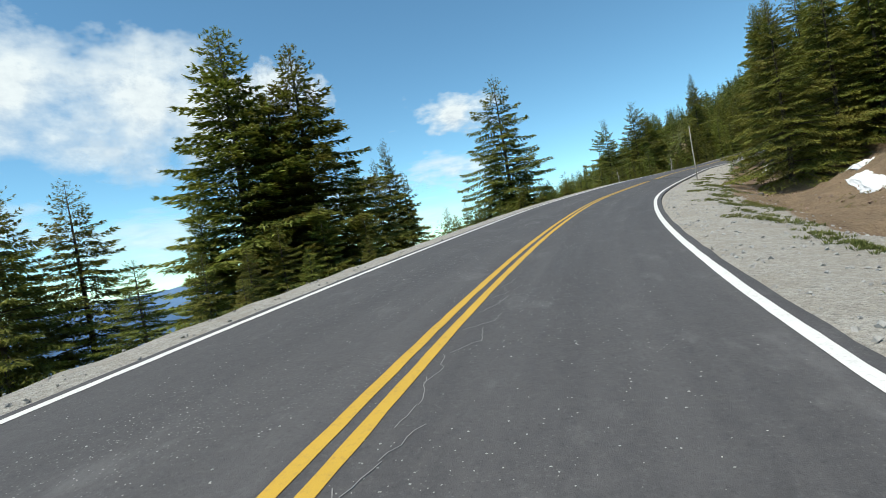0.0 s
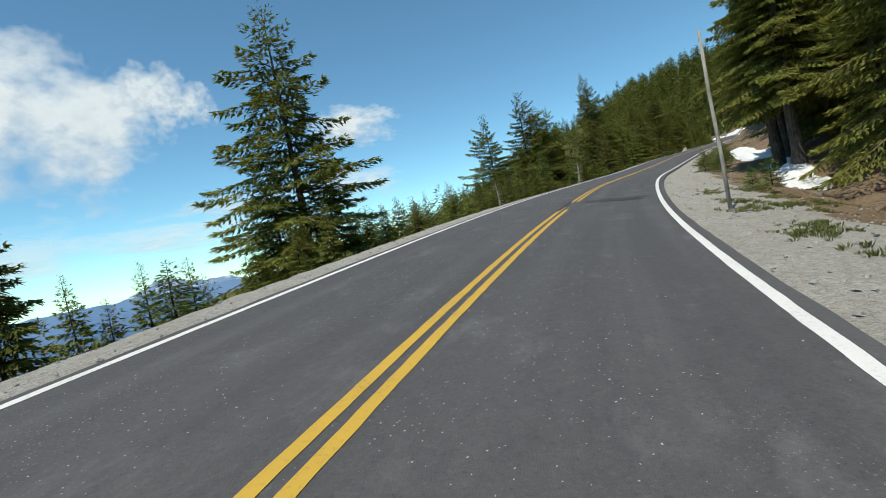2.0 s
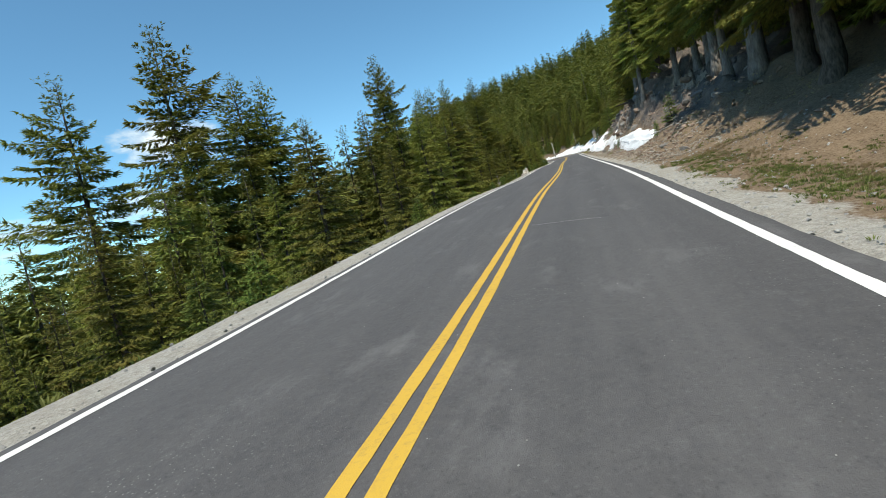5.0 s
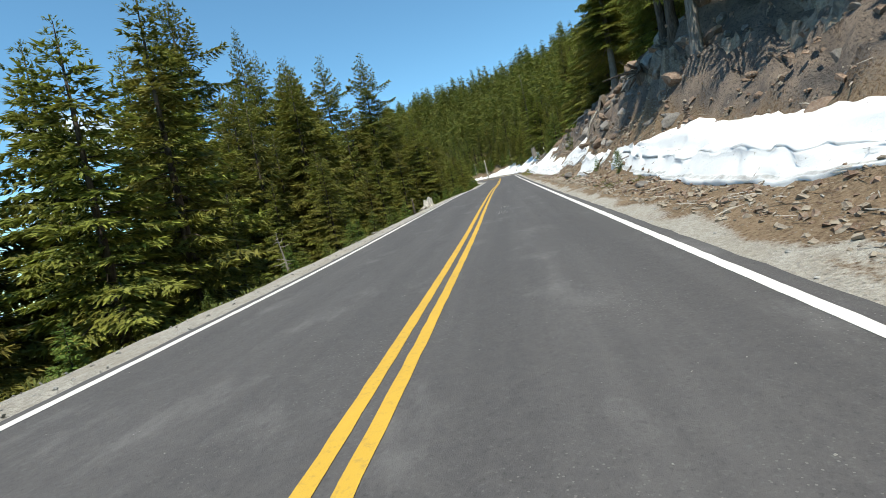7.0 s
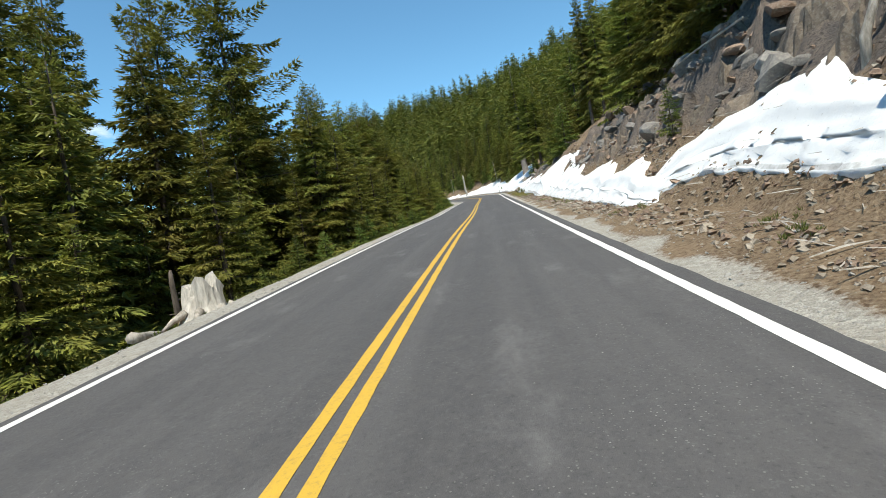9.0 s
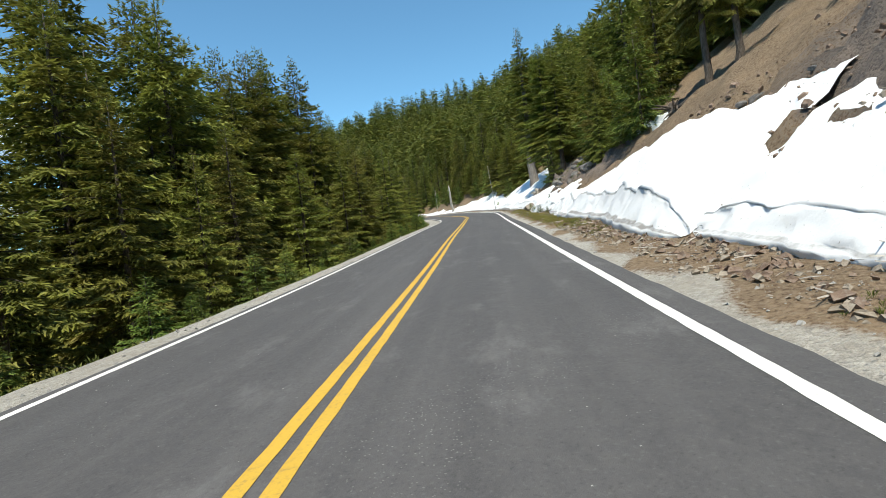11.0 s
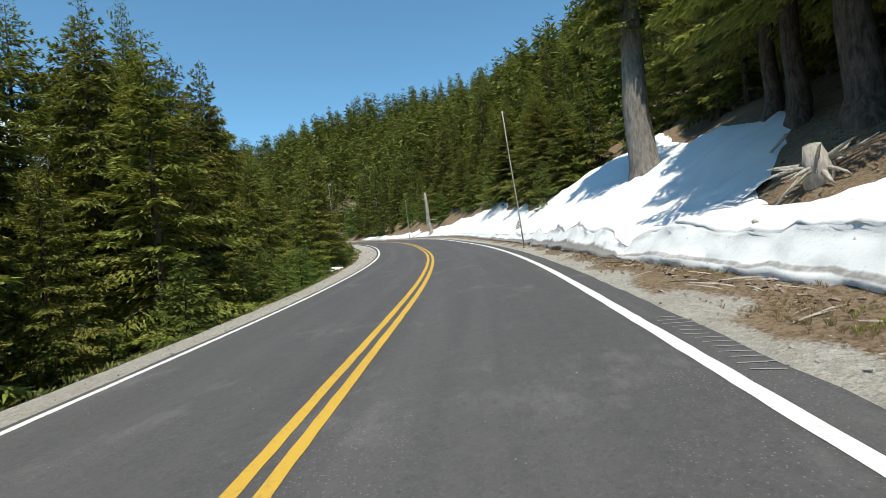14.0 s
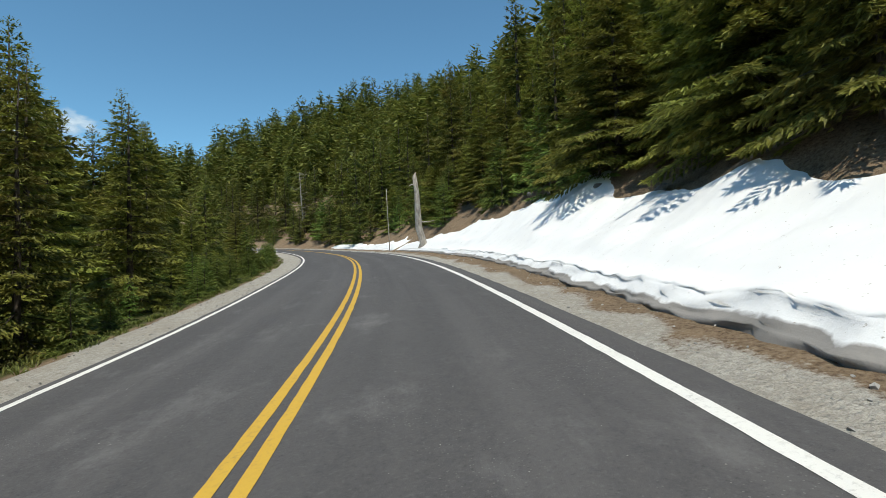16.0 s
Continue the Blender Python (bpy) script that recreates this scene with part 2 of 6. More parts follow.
MEADOW = needle_material("yellow_green_grass", (0.13, 0.14, 0.03), (0.40, 0.37, 0.10), (0.42, 0.33, 0.10))
STRAW = needle_material("dry_grass", (0.20, 0.15, 0.075), (0.40, 0.32, 0.17), (0.26, 0.19, 0.10))
BARK = bark_material("grey_brown_bark", (0.045, 0.035, 0.028), (0.15, 0.125, 0.105))
PALE_BARK = bark_material("pale_grey_bark", (0.11, 0.098, 0.088), (0.27, 0.245, 0.22))
STUMP_WOOD = bark_material("whitened_stump_wood", (0.36, 0.33, 0.29), (0.72, 0.67, 0.60))
DEAD_WOOD = bark_material("bleached_dead_wood", (0.22, 0.195, 0.165), (0.50, 0.46, 0.41))


# ---- mesh helpers ----
def mesh_object(name, verts, faces, mat, parent=None, smooth=False, label=""):
    me = bpy.data.meshes.new(name)
    me.from_pydata([tuple(v) for v in verts], [], [tuple(f) for f in faces])
    me.materials.append(mat)
    if smooth:
        me.polygons.foreach_set("use_smooth", [True] * len(me.polygons))
    me.update()
    ob = new(name, me)
    ob.parent = parent
    if label:
        ob["label"] = label
    return ob


def tri_mesh(name, verts, tris, mat, tips=None):
    me = bpy.data.meshes.new(name)
    verts = np.asarray(verts, dtype=np.float32)
    tris = np.asarray(tris, dtype=np.int32)
    me.vertices.add(len(verts))
    me.vertices.foreach_set("co", verts.ravel())
    me.loops.add(tris.size)
    me.loops.foreach_set("vertex_index", tris.ravel())
    me.polygons.add(len(tris))
    me.polygons.foreach_set("loop_start", np.arange(len(tris), dtype=np.int32) * 3)
    me.polygons.foreach_set("use_smooth", np.zeros(len(tris), dtype=bool))
    me.materials.append(mat)
    if tips is not None:
        me.attributes.new("tip", "FLOAT", "POINT").data.foreach_set("value", np.asarray(tips, dtype=np.float32))
    me.update(calc_edges=True)
    me.validate()
    return me


def tube(path, radii, sides, rng=None, rough=0.0, cap=True):
    """A tapering tube along path; returns vertices and faces."""
    path = [Vector(p) for p in path]
    verts, faces = [], []
    n = len(path)
    for k, p in enumerate(path):
        d = (path[min(k + 1, n - 1)] - path[max(k - 1, 0)]).normalized()
        a = d.orthogonal().normalized() if abs(d.z) < 0.9 else Vector((1, 0, 0)) - d * d.x
        a.normalize()
        c = d.cross(a)
        for j in range(sides):
            t = 2 * math.pi * j / sides
            r = radii[k] * (1 + (rng.uniform(-rough, rough) if rng else 0))
            verts.append(p + (a * math.cos(t) + c * math.sin(t)) * r)
    for k in range(n - 1):
        for j in range(sides):
            j2 = (j + 1) % sides
            faces.append((k * sides + j, k * sides + j2, (k + 1) * sides + j2, (k + 1) * sides + j))
    if cap:
        faces.append(tuple(range((n - 1) * sides, n * sides)))
        faces.append(tuple(range(sides))[::-1])
    return verts, faces


def join(parts):
    verts, faces = [], []
    for v, f in parts:
        o = len(verts)
        verts += list(v)
        faces += [tuple(i + o for i in q) for q in f]
    return verts, faces


def fbm(x, y, scale, octaves=4, seed=0.0):
    """Cheap smooth noise on arrays: sums of rotated sines with irregular phases."""
    out = np.zeros_like(x, dtype=float)
    amp = 1.0
    r = np.random.RandomState(int(seed * 97) + 5)
    for _ in range(octaves):
        for _ in range(3):
            a, ph = r.uniform(0, 2 * np.pi), r.uniform(0, 2 * np.pi)
            k = r.uniform(0.75, 1.35) / scale
            out += amp / 3 * np.sin((x * np.cos(a) + y * np.sin(a)) * k * 2 * np.pi + ph + 1.7 * np.sin((x * np.sin(a) - y * np.cos(a)) * k * 3.1 + ph))
        scale *= 0.47
        amp *= 0.52
    return out


# ---- the road's line ----
def spline(knots, step):
    k = np.array(knots, dtype=float)
    n = len(k)
    m = int(12 / step)
    u = np.arange(0, n - 1, 1.0 / m)
    i = u.astype(int)
    f = (u - i)[:, None]
    def g(j):
        return k[np.clip(j, 0, n - 1)]
    a, b, c, d = g(i - 1), g(i), g(i + 1), g(i + 2)
    return 0.5 * (2 * b + (c - a) * f + (2 * a - 5 * b + 4 * c - d) * f ** 2 + (3 * b - a - 3 * c + d) * f ** 3)


RS4 = spline([(*k, math.radians(q)) for k, q in zip(KNOTS, BANK)], 0.5)
t0 = (RS4[1] - RS4[0])[:3] / np.linalg.norm((RS4[1] - RS4[0])[:3])
t1 = (RS4[-1] - RS4[-2])[:3] / np.linalg.norm((RS4[-1] - RS4[-2])[:3])
pre = np.array([[*(RS4[0][:3] - t0 * 0.5 * k), RS4[0][3]] for k in range(160, 0, -1)])
post, p, hd = [], RS4[-1][:3].copy(), math.atan2(t1[1], t1[0])
for k in range(130):                              # out of sight the road goes on round the bend
    hd += 0.5 / 75
    p = p + 0.5 * np.array([math.cos(hd), math.sin(hd), 0.06])
    post.append([*p, RS4[-1][3]])
S_LAST = len(pre) + len(RS4) + 60
RS4 = np.vstack([pre, RS4, np.array(post)])
RC, RB = RS4[:, :3], np.tan(RS4[:, 3])
RT = np.gradient(RC, axis=0)
RT /= np.linalg.norm(RT[:, :2], axis=1)[:, None]
RN = np.stack([RT[:, 1], -RT[:, 0]], 1)          # to the right, level
RS = np.concatenate([[0], np.cumsum(np.linalg.norm(np.diff(RC[:, :2], axis=0), axis=1))])
RS -= RS[160]


def sd_of(x, y):
    """Metres along and across (right: plus) the road of the points x, y, the road's height and crossfall there, the share of the inner slope, and metres past the end."""
    x, y = np.atleast_1d(x).astype(float), np.atleast_1d(y).astype(float)
    s, d, z, b, w, e = (np.empty(len(x)) for _ in range(6))
    for o in range(0, len(x), 20000):
        q = slice(o, o + 20000)
        i = ((x[q, None] - RC[None, ::2, 0]) ** 2 + (y[q, None] - RC[None, ::2, 1]) ** 2).argmin(1) * 2
        wx, wy = x[q] - RC[i, 0], y[q] - RC[i, 1]
        along = wx * RT[i, 0] + wy * RT[i, 1]
        d[q] = wx * RN[i, 0] + wy * RN[i, 1]
        far = (np.abs(along) > 3)
        r = np.hypot(wx, wy)
        w[q] = np.where(far, np.clip(0.5 + 0.62 * d[q] / (r + 1e-6), 0, 1), d[q] > 0)
        e[q] = np.where(far & (along > 0), along, 0)
        d[q] = np.where(far, np.where(d[q] < 0, -r, r), d[q])
        along = np.clip(along, -1.5, 1.5)
        s[q], z[q], b[q] = RS[i] + along, RC[i, 2] + along * RT[i, 2], RB[i]
    return s, d, z, b, w, e


def xy(s, d):
    i = np.interp(s, RS, np.arange(len(RS)))
    k = np.arange(len(RS))
    cx, cy = np.interp(i, k, RC[:, 0]), np.interp(i, k, RC[:, 1])
    nx, ny = np.interp(i, k, RN[:, 0]), np.interp(i, k, RN[:, 1])
    return cx + nx * d, cy + ny * d


def road_z(s, d):
    return np.interp(s, RS, RC[:, 2]) + d * np.interp(s, RS, RB)

# ---- the ground's shape ----
# heights over the road's own plane, at metres across, for stations along the road
D_RIGHT = [0, 3.3, 3.85, 5.5, 7.0, 9.0, 12.0, 18.0, 30.0, 60.0, 110.0, 220.0]
RIGHT = [
    (-60, [-0.1, -0.1, -0.025, -0.1, -0.5, -1.3, -0.6, 2.0, 7, 20, 38, 60]),
    (40, [-0.1, -0.1, -0.025, -0.1, -0.5, -1.3, -1.2, 1.2, 7, 21, 40, 64]),
    (70, [-0.1, -0.1, -0.025, -0.1, -0.5, -1.2, -0.7, 1.6, 7, 22, 42, 68]),
    (84, [-0.1, -0.1, -0.025, -0.15, -0.4, -0.5, 0.0, 2.0, 8, 24, 44, 72]),
    (98, [-0.1, -0.1, -0.025, -0.05, -0.4, -0.1, 0.9, 3.6, 10, 26, 46, 74]),
    (110, [-0.1, -0.1, -0.025, 0.1, 0.3, 0.9, 1.8, 4.8, 11.5, 28, 48, 76]),
    (121, [-0.1, -0.1, -0.025, 0.35, 1.3, 2.7, 4.1, 7.4, 14.5, 31, 52, 80]),
]
RIGHT += [
    (132, [-0.1, -0.1, -0.025, 0.3, 1.3, 2.9, 4.9, 8.6, 16, 33, 54, 82]),
    (143, [-0.1, -0.1, -0.025, 0.45, 2.4, 5.2, 7.0, 10.4, 18, 35, 56, 85]),
    (151, [-0.1, -0.1, -0.025, 0.3, 1.9, 4.4, 6.9, 10.4, 18, 35, 56, 86]),
    (160, [-0.1, -0.1, -0.025, 0.3, 1.8, 4.2, 6.5, 10.4, 18, 36, 57, 87]),
    (183, [-0.1, -0.1, -0.025, 0.2, 1.4, 3.4, 5.4, 9.8, 18, 36, 58, 88]),
    (197, [-0.1, -0.1, -0.025, 0.15, 1.1, 3.3, 5.3, 9.0, 17, 36, 60, 90]),
    (212, [-0.1, -0.1, -0.025, 0.1, 0.8, 2.5, 4.5, 8.0, 17, 36, 60, 90]),
    (240, [-0.1, -0.1, -0.025, 0.05, 0.8, 2.3, 4.1, 7.6, 16, 36, 62, 92]),
]
RIGHT += [
    (300, [-0.1, -0.1, -0.025, 0.05, 0.8, 2.4, 4.4, 8.5, 17, 36, 62, 92]),
    (335, [-0.1, -0.1, -0.025, 0.15, 0.8, 1.9, 3.6, 7.5, 16, 36, 60, 90]),
    (420, [-0.1, -0.1, -0.025, 0.2, 1.0, 2.2, 4.0, 7.5, 14, 32, 52, 78]),
    (560, [-0.1, -0.1, -0.025, 0.4, 1.6, 3.0, 5.0, 8.0, 12, 20, 32, 48]),
]
D_LEFT = [0, 3.2, 3.6, 4.5, 5.5, 8.0, 12.0, 20.0, 40.0, 80.0, 160.0, 320.0]
LEFT = [
    (-60, [-0.1, -0.1, -0.025, -0.1, -0.6, -2.2, -4.6, -9, -20, -40, -78, -150]),
    (90, [-0.1, -0.1, -0.025, -0.1, -0.5, -2.0, -4.4, -9, -19, -38, -75, -150]),
    (130, [-0.1, -0.1, -0.025, -0.12, -0.5, -1.8, -3.8, -7.5, -17, -38, -85, -180]),
    (210, [-0.1, -0.1, -0.025, -0.12, -0.45, -1.5, -3.0, -6.0, -14, -32, -78, -170]),
    (270, [-0.1, -0.1, -0.025, -0.06, -0.3, -0.9, -1.8, -3.6, -9, -24, -66, -150]),
    (420, [-0.1, -0.1, -0.025, -0.06, -0.3, -0.8, -1.5, -2.6, -7, -20, -56, -130]),
]


def profile(stations, nodes, s, d):
    ss = np.array([q[0] for q in stations], dtype=float)
    hh = np.array([q[1] for q in stations], dtype=float)
    i = np.clip(np.searchsorted(ss, s) - 1, 0, len(ss) - 2)
    f = np.clip((s - ss[i]) / (ss[i + 1] - ss[i]), 0, 1)
    f = f * f * (3 - 2 * f)
    j = np.clip(np.searchsorted(nodes, d) - 1, 0, len(nodes) - 2)
    nd = np.array(nodes, dtype=float)
    g = np.clip((d - nd[j]) / (nd[j + 1] - nd[j]), 0, 1.6)
    lo = hh[i, j] * (1 - f) + hh[i + 1, j] * f
    hi = hh[i, j + 1] * (1 - f) + hh[i + 1, j + 1] * f
    return lo * (1 - g) + hi * g


def cliff(s, d):
    """How rocky the cut slope is, 0 to 1."""
    a = np.clip((s - 112) / 12, 0, 1) * np.clip((200 - s) / 14, 0, 1)
    a = np.maximum(a, 0.7 * np.clip((s - 204) / 6, 0, 1) * np.clip((238 - s) / 10, 0, 1) * np.clip((d - 7) / 1.5, 0, 1))
    return a * np.clip((d - 6.6) / 1.4, 0, 1) * np.clip((17 - d) / 4, 0, 1)


def ground_z(x, y, rough=1.0):
    x, y = np.atleast_1d(x).astype(float), np.atleast_1d(y).astype(float)
    s, d, z, b, w, e = sd_of(x, y)
    right = profile(RIGHT, D_RIGHT, s, np.abs(d)) * np.exp(-e / 110)
    left = profile(LEFT, D_LEFT, s, np.abs(d)) - 0.2 * e
    h = right * w + left * (1 - w)
    plane = z + b * np.clip(d, -5, 6)
    off = np.clip((np.abs(d) - 4.3) / 5, 0, 1)
    off = off * off
    h = h + off * (0.16 * fbm(x, y, 3.1, 3, 1) + 0.35 * fbm(x, y, 11, 2, 2))
    far = np.clip((np.abs(d) - 14) / 40, 0, 1)
    h = h + far * (1.6 * fbm(x, y, 38, 3, 3) + far * 5.0 * fbm(x, y, 150, 2, 4))
    c = cliff(s, d)
    n1 = fbm(x, y, 2.3, 3, 6)
    n2 = fbm(x, y, 0.9, 2, 7)
    step = np.round(n1 * 2.2) / 2.2
    h = h + rough * c * (0.75 * step + 0.26 * n2)
    h = h + 0.018 * fbm(x, y, 0.7, 2, 8) * np.clip((np.abs(d) - 3.9) / 0.6, 0, 1)
    return plane + h


def gz(x, y):
    return float(ground_z([x], [y])[0])


def spot(s, d, lift=0.0):
    x, y = xy(s, d)
    return Vector((float(x), float(y), gz(float(x), float(y)) + lift))


def build_ground():
    cell = 0.45
    lo, hi = RC[:, :2].min(0) - 34, RC[:, :2].max(0) + 34
    gx = np.arange(lo[0], hi[0], cell)
    gy = np.arange(lo[1], hi[1], cell)
    X, Y = np.meshgrid(gx, gy, indexing="ij")
    keep = np.zeros(X.shape, dtype=bool)
    for k in range(0, len(RC), 8):
        i0, i1 = np.searchsorted(gx, (RC[k, 0] - 26, RC[k, 0] + 26))
        j0, j1 = np.searchsorted(gy, (RC[k, 1] - 26, RC[k, 1] + 26))
        keep[i0:i1, j0:j1] |= (X[i0:i1, j0:j1] - RC[k, 0]) ** 2 + (Y[i0:i1, j0:j1] - RC[k, 1]) ** 2 < 25 ** 2
    idx = -np.ones(X.shape, dtype=int)
    idx[keep] = np.arange(keep.sum())
    x, y = X[keep], Y[keep]
    z = ground_z(x, y)
    q = np.stack([idx[:-1, :-1], idx[1:, :-1], idx[1:, 1:], idx[:-1, 1:]], -1).reshape(-1, 4)
    q = q[(q >= 0).all(1)]
    # coarse skirt out to the horizon, a little lower where it runs under the fine part
    c = 150.0
    ax = np.concatenate([np.array([-4200, -2600, -1700, -1100, -750, -520.0]), np.arange(-380, 620, 7.0), np.array([700, 850, 1100, 1500, 2200, 3400, 4500.0])])
    ay = np.concatenate([np.array([-4200, -2600, -1700, -1100, -700, -400.0]), np.arange(-260, 700, 7.0), np.array([800, 1000, 1300, 1800, 2600, 3600, 4600.0])])
    A, B = np.meshgrid(ax, ay, indexing="ij")
    fx, fy = A.ravel(), B.ravel()
    s, d = sd_of(fx, fy)[:2]
    fz = ground_z(fx, fy)
    fz = np.where(np.abs(d) < 24, fz - 1.2 - 2.5 * (np.abs(d) < 12), fz)
    fz = np.maximum(fz, -620 + 20 * fbm(fx, fy, 900, 2, 9))
    fz = np.minimum(fz, 190 + 25 * fbm(fx, fy, 260, 3, 10))
    base = len(x)
    n0, n1 = A.shape
    fi = np.arange(n0 * n1).reshape(n0, n1) + base
    fq = np.stack([fi[:-1, :-1], fi[1:, :-1], fi[1:, 1:], fi[:-1, 1:]], -1).reshape(-1, 4)
    inner = (np.abs(d) < 14).reshape(n0, n1)
    hole = inner[:-1, :-1] & inner[1:, :-1] & inner[1:, 1:] & inner[:-1, 1:]
    fq = fq[~hole.ravel()]
    V = np.stack([np.concatenate([x, fx]), np.concatenate([y, fy]), np.concatenate([z, fz])], 1)
    Q = np.vstack([q, fq]).astype(np.int32)
    me = bpy.data.meshes.new("ground")
    me.vertices.add(len(V))
    me.vertices.foreach_set("co", V.astype(np.float32).ravel())
    me.loops.add(Q.size)
    me.loops.foreach_set("vertex_index", Q.ravel())
    me.polygons.add(len(Q))
    me.polygons.foreach_set("loop_start", np.arange(len(Q), dtype=np.int32) * 4)
    me.polygons.foreach_set("use_smooth", np.ones(len(Q), dtype=bool))
    s, d = sd_of(V[:, 0], V[:, 1])[:2]
    n = fbm(V[:, 0], V[:, 1], 2.6, 3, 11)
    wide = np.interp(s, [0, 40, 62, 80, 90, 112, 150, 200, 230, 260, 330], [7.6, 7.2, 6.8, 5.6, 4.8, 4.6, 4.3, 4.4, 4.6, 4.6, 4.8])
    gravel = np.where(d > 0, np.clip((wide + 0.35 * n - d) / 0.7, 0, 1), np.clip((5.15 + 0.3 * n + d) / 0.4, 0, 1))
    green = np.where(d < 0, np.clip((-d - 4.9) / 1.0, 0, 1) * 0.75, np.clip(fbm(V[:, 0], V[:, 1], 4.0, 3, 12) * 0.9 - 0.25, 0, 1) * (d < 13) * np.where(s < 100, 0.7, 0.45))
    woods = np.clip((np.abs(d) - 26) / 8, 0, 1)
    green = np.maximum(green, woods * 0.7)
    rock = cliff(s, d)
    col = np.stack([gravel, green, rock, np.ones_like(d)], 1).astype(np.float32)
    me.attributes.new("zone", "FLOAT_COLOR", "POINT").data.foreach_set("color", col.ravel())
    me.materials.append(SOIL)
    me.update(calc_edges=True)
    me.validate()
    ob = new("ground", me)
    return tagged(ob, "brown mountain slope with gravel shoulders and patchy growth", "ground", kind="structure")


ground = build_ground()


# ---- the road ----
def strip(name, d0, d1, s0, s1, lift, mat, parent=None, step=0.5, wobble=0.0, thick=0.0, across=1, seed=0):
    """A band of road between two distances across, laid lift metres over the road's plane, with a skirt of its thickness."""
    ss = np.arange(s0, s1 + 1e-6, step)
    rng = np.random.RandomState(seed + 3)
    cols = np.linspace(0, 1, across + 1)
    e0 = d0 + wobble * rng.uniform(-1, 1, len(ss))
    e1 = (np.interp(ss, *d1) if isinstance(d1, tuple) else d1) + wobble * rng.uniform(-1, 1, len(ss))
    rows = []
    lanes = []
    for c in cols:
        dd = e0 + (e1 - e0) * c
        x, y = xy(ss, dd)
        rows.append(np.stack([x, y, road_z(ss, dd) + lift], 1))
        lanes.append(np.stack([dd, ss, 0 * ss], 1))
    if thick:
        for r, a, o in ((rows[0].copy(), lanes[0], 0), (rows[-1].copy(), lanes[-1], len(rows))):
            r[:, 2] -= thick
            rows.insert(0 if o == 0 else len(rows), r)
            lanes.insert(0 if o == 0 else len(lanes), a)
    n, w = len(ss), len(rows)
    V = np.concatenate(rows)
    faces = []
    for c in range(w - 1):
        a = np.arange(n - 1) + c * n
        faces.append(np.stack([a, a + n, a + n + 1, a + 1], 1))
    F = np.concatenate(faces)
    ob = mesh_object(name, V.tolist(), F.tolist(), mat, parent)
    ob.data.attributes.new("lane", "FLOAT_VECTOR", "POINT").data.foreach_set("vector", np.concatenate(lanes).astype(np.float32).ravel())
    return ob


S_END = float(RS[S_LAST])
EDGE = ([-38, 60, 80, 115, 145, 170, 200, 300], [3.40, 3.46, 3.56, 3.52, 3.46, 3.55, 3.68, 3.60])
road = strip("road", -3.40, EDGE, -38, S_END, 0.0, ASPHALT, step=0.5, wobble=0.02, thick=0.09, across=14)
tagged(road, "worn grey asphalt mountain road with painted lines", "road", kind="structure")
strip("white_line", -3.26, -3.14, -38, S_END, 0.005, WHITE, road, 0.25, 0.006, 0, 1, 1)["label"] = "white edge line"
strip("white_line", 3.13, 3.27, -38, S_END, 0.005, WHITE, road, 0.25, 0.006, 0, 1, 2)["label"] = "white edge line"
strip("yellow_line", -0.165, -0.05, -38, S_END, 0.005, YELLOW, road, 0.25, 0.005, 0, 1, 3)["label"] = "yellow centre line"
strip("yellow_line", 0.05, 0.165, -38, S_END, 0.005, YELLOW, road, 0.25, 0.005, 0, 1, 4)["label"] = "yellow centre line"


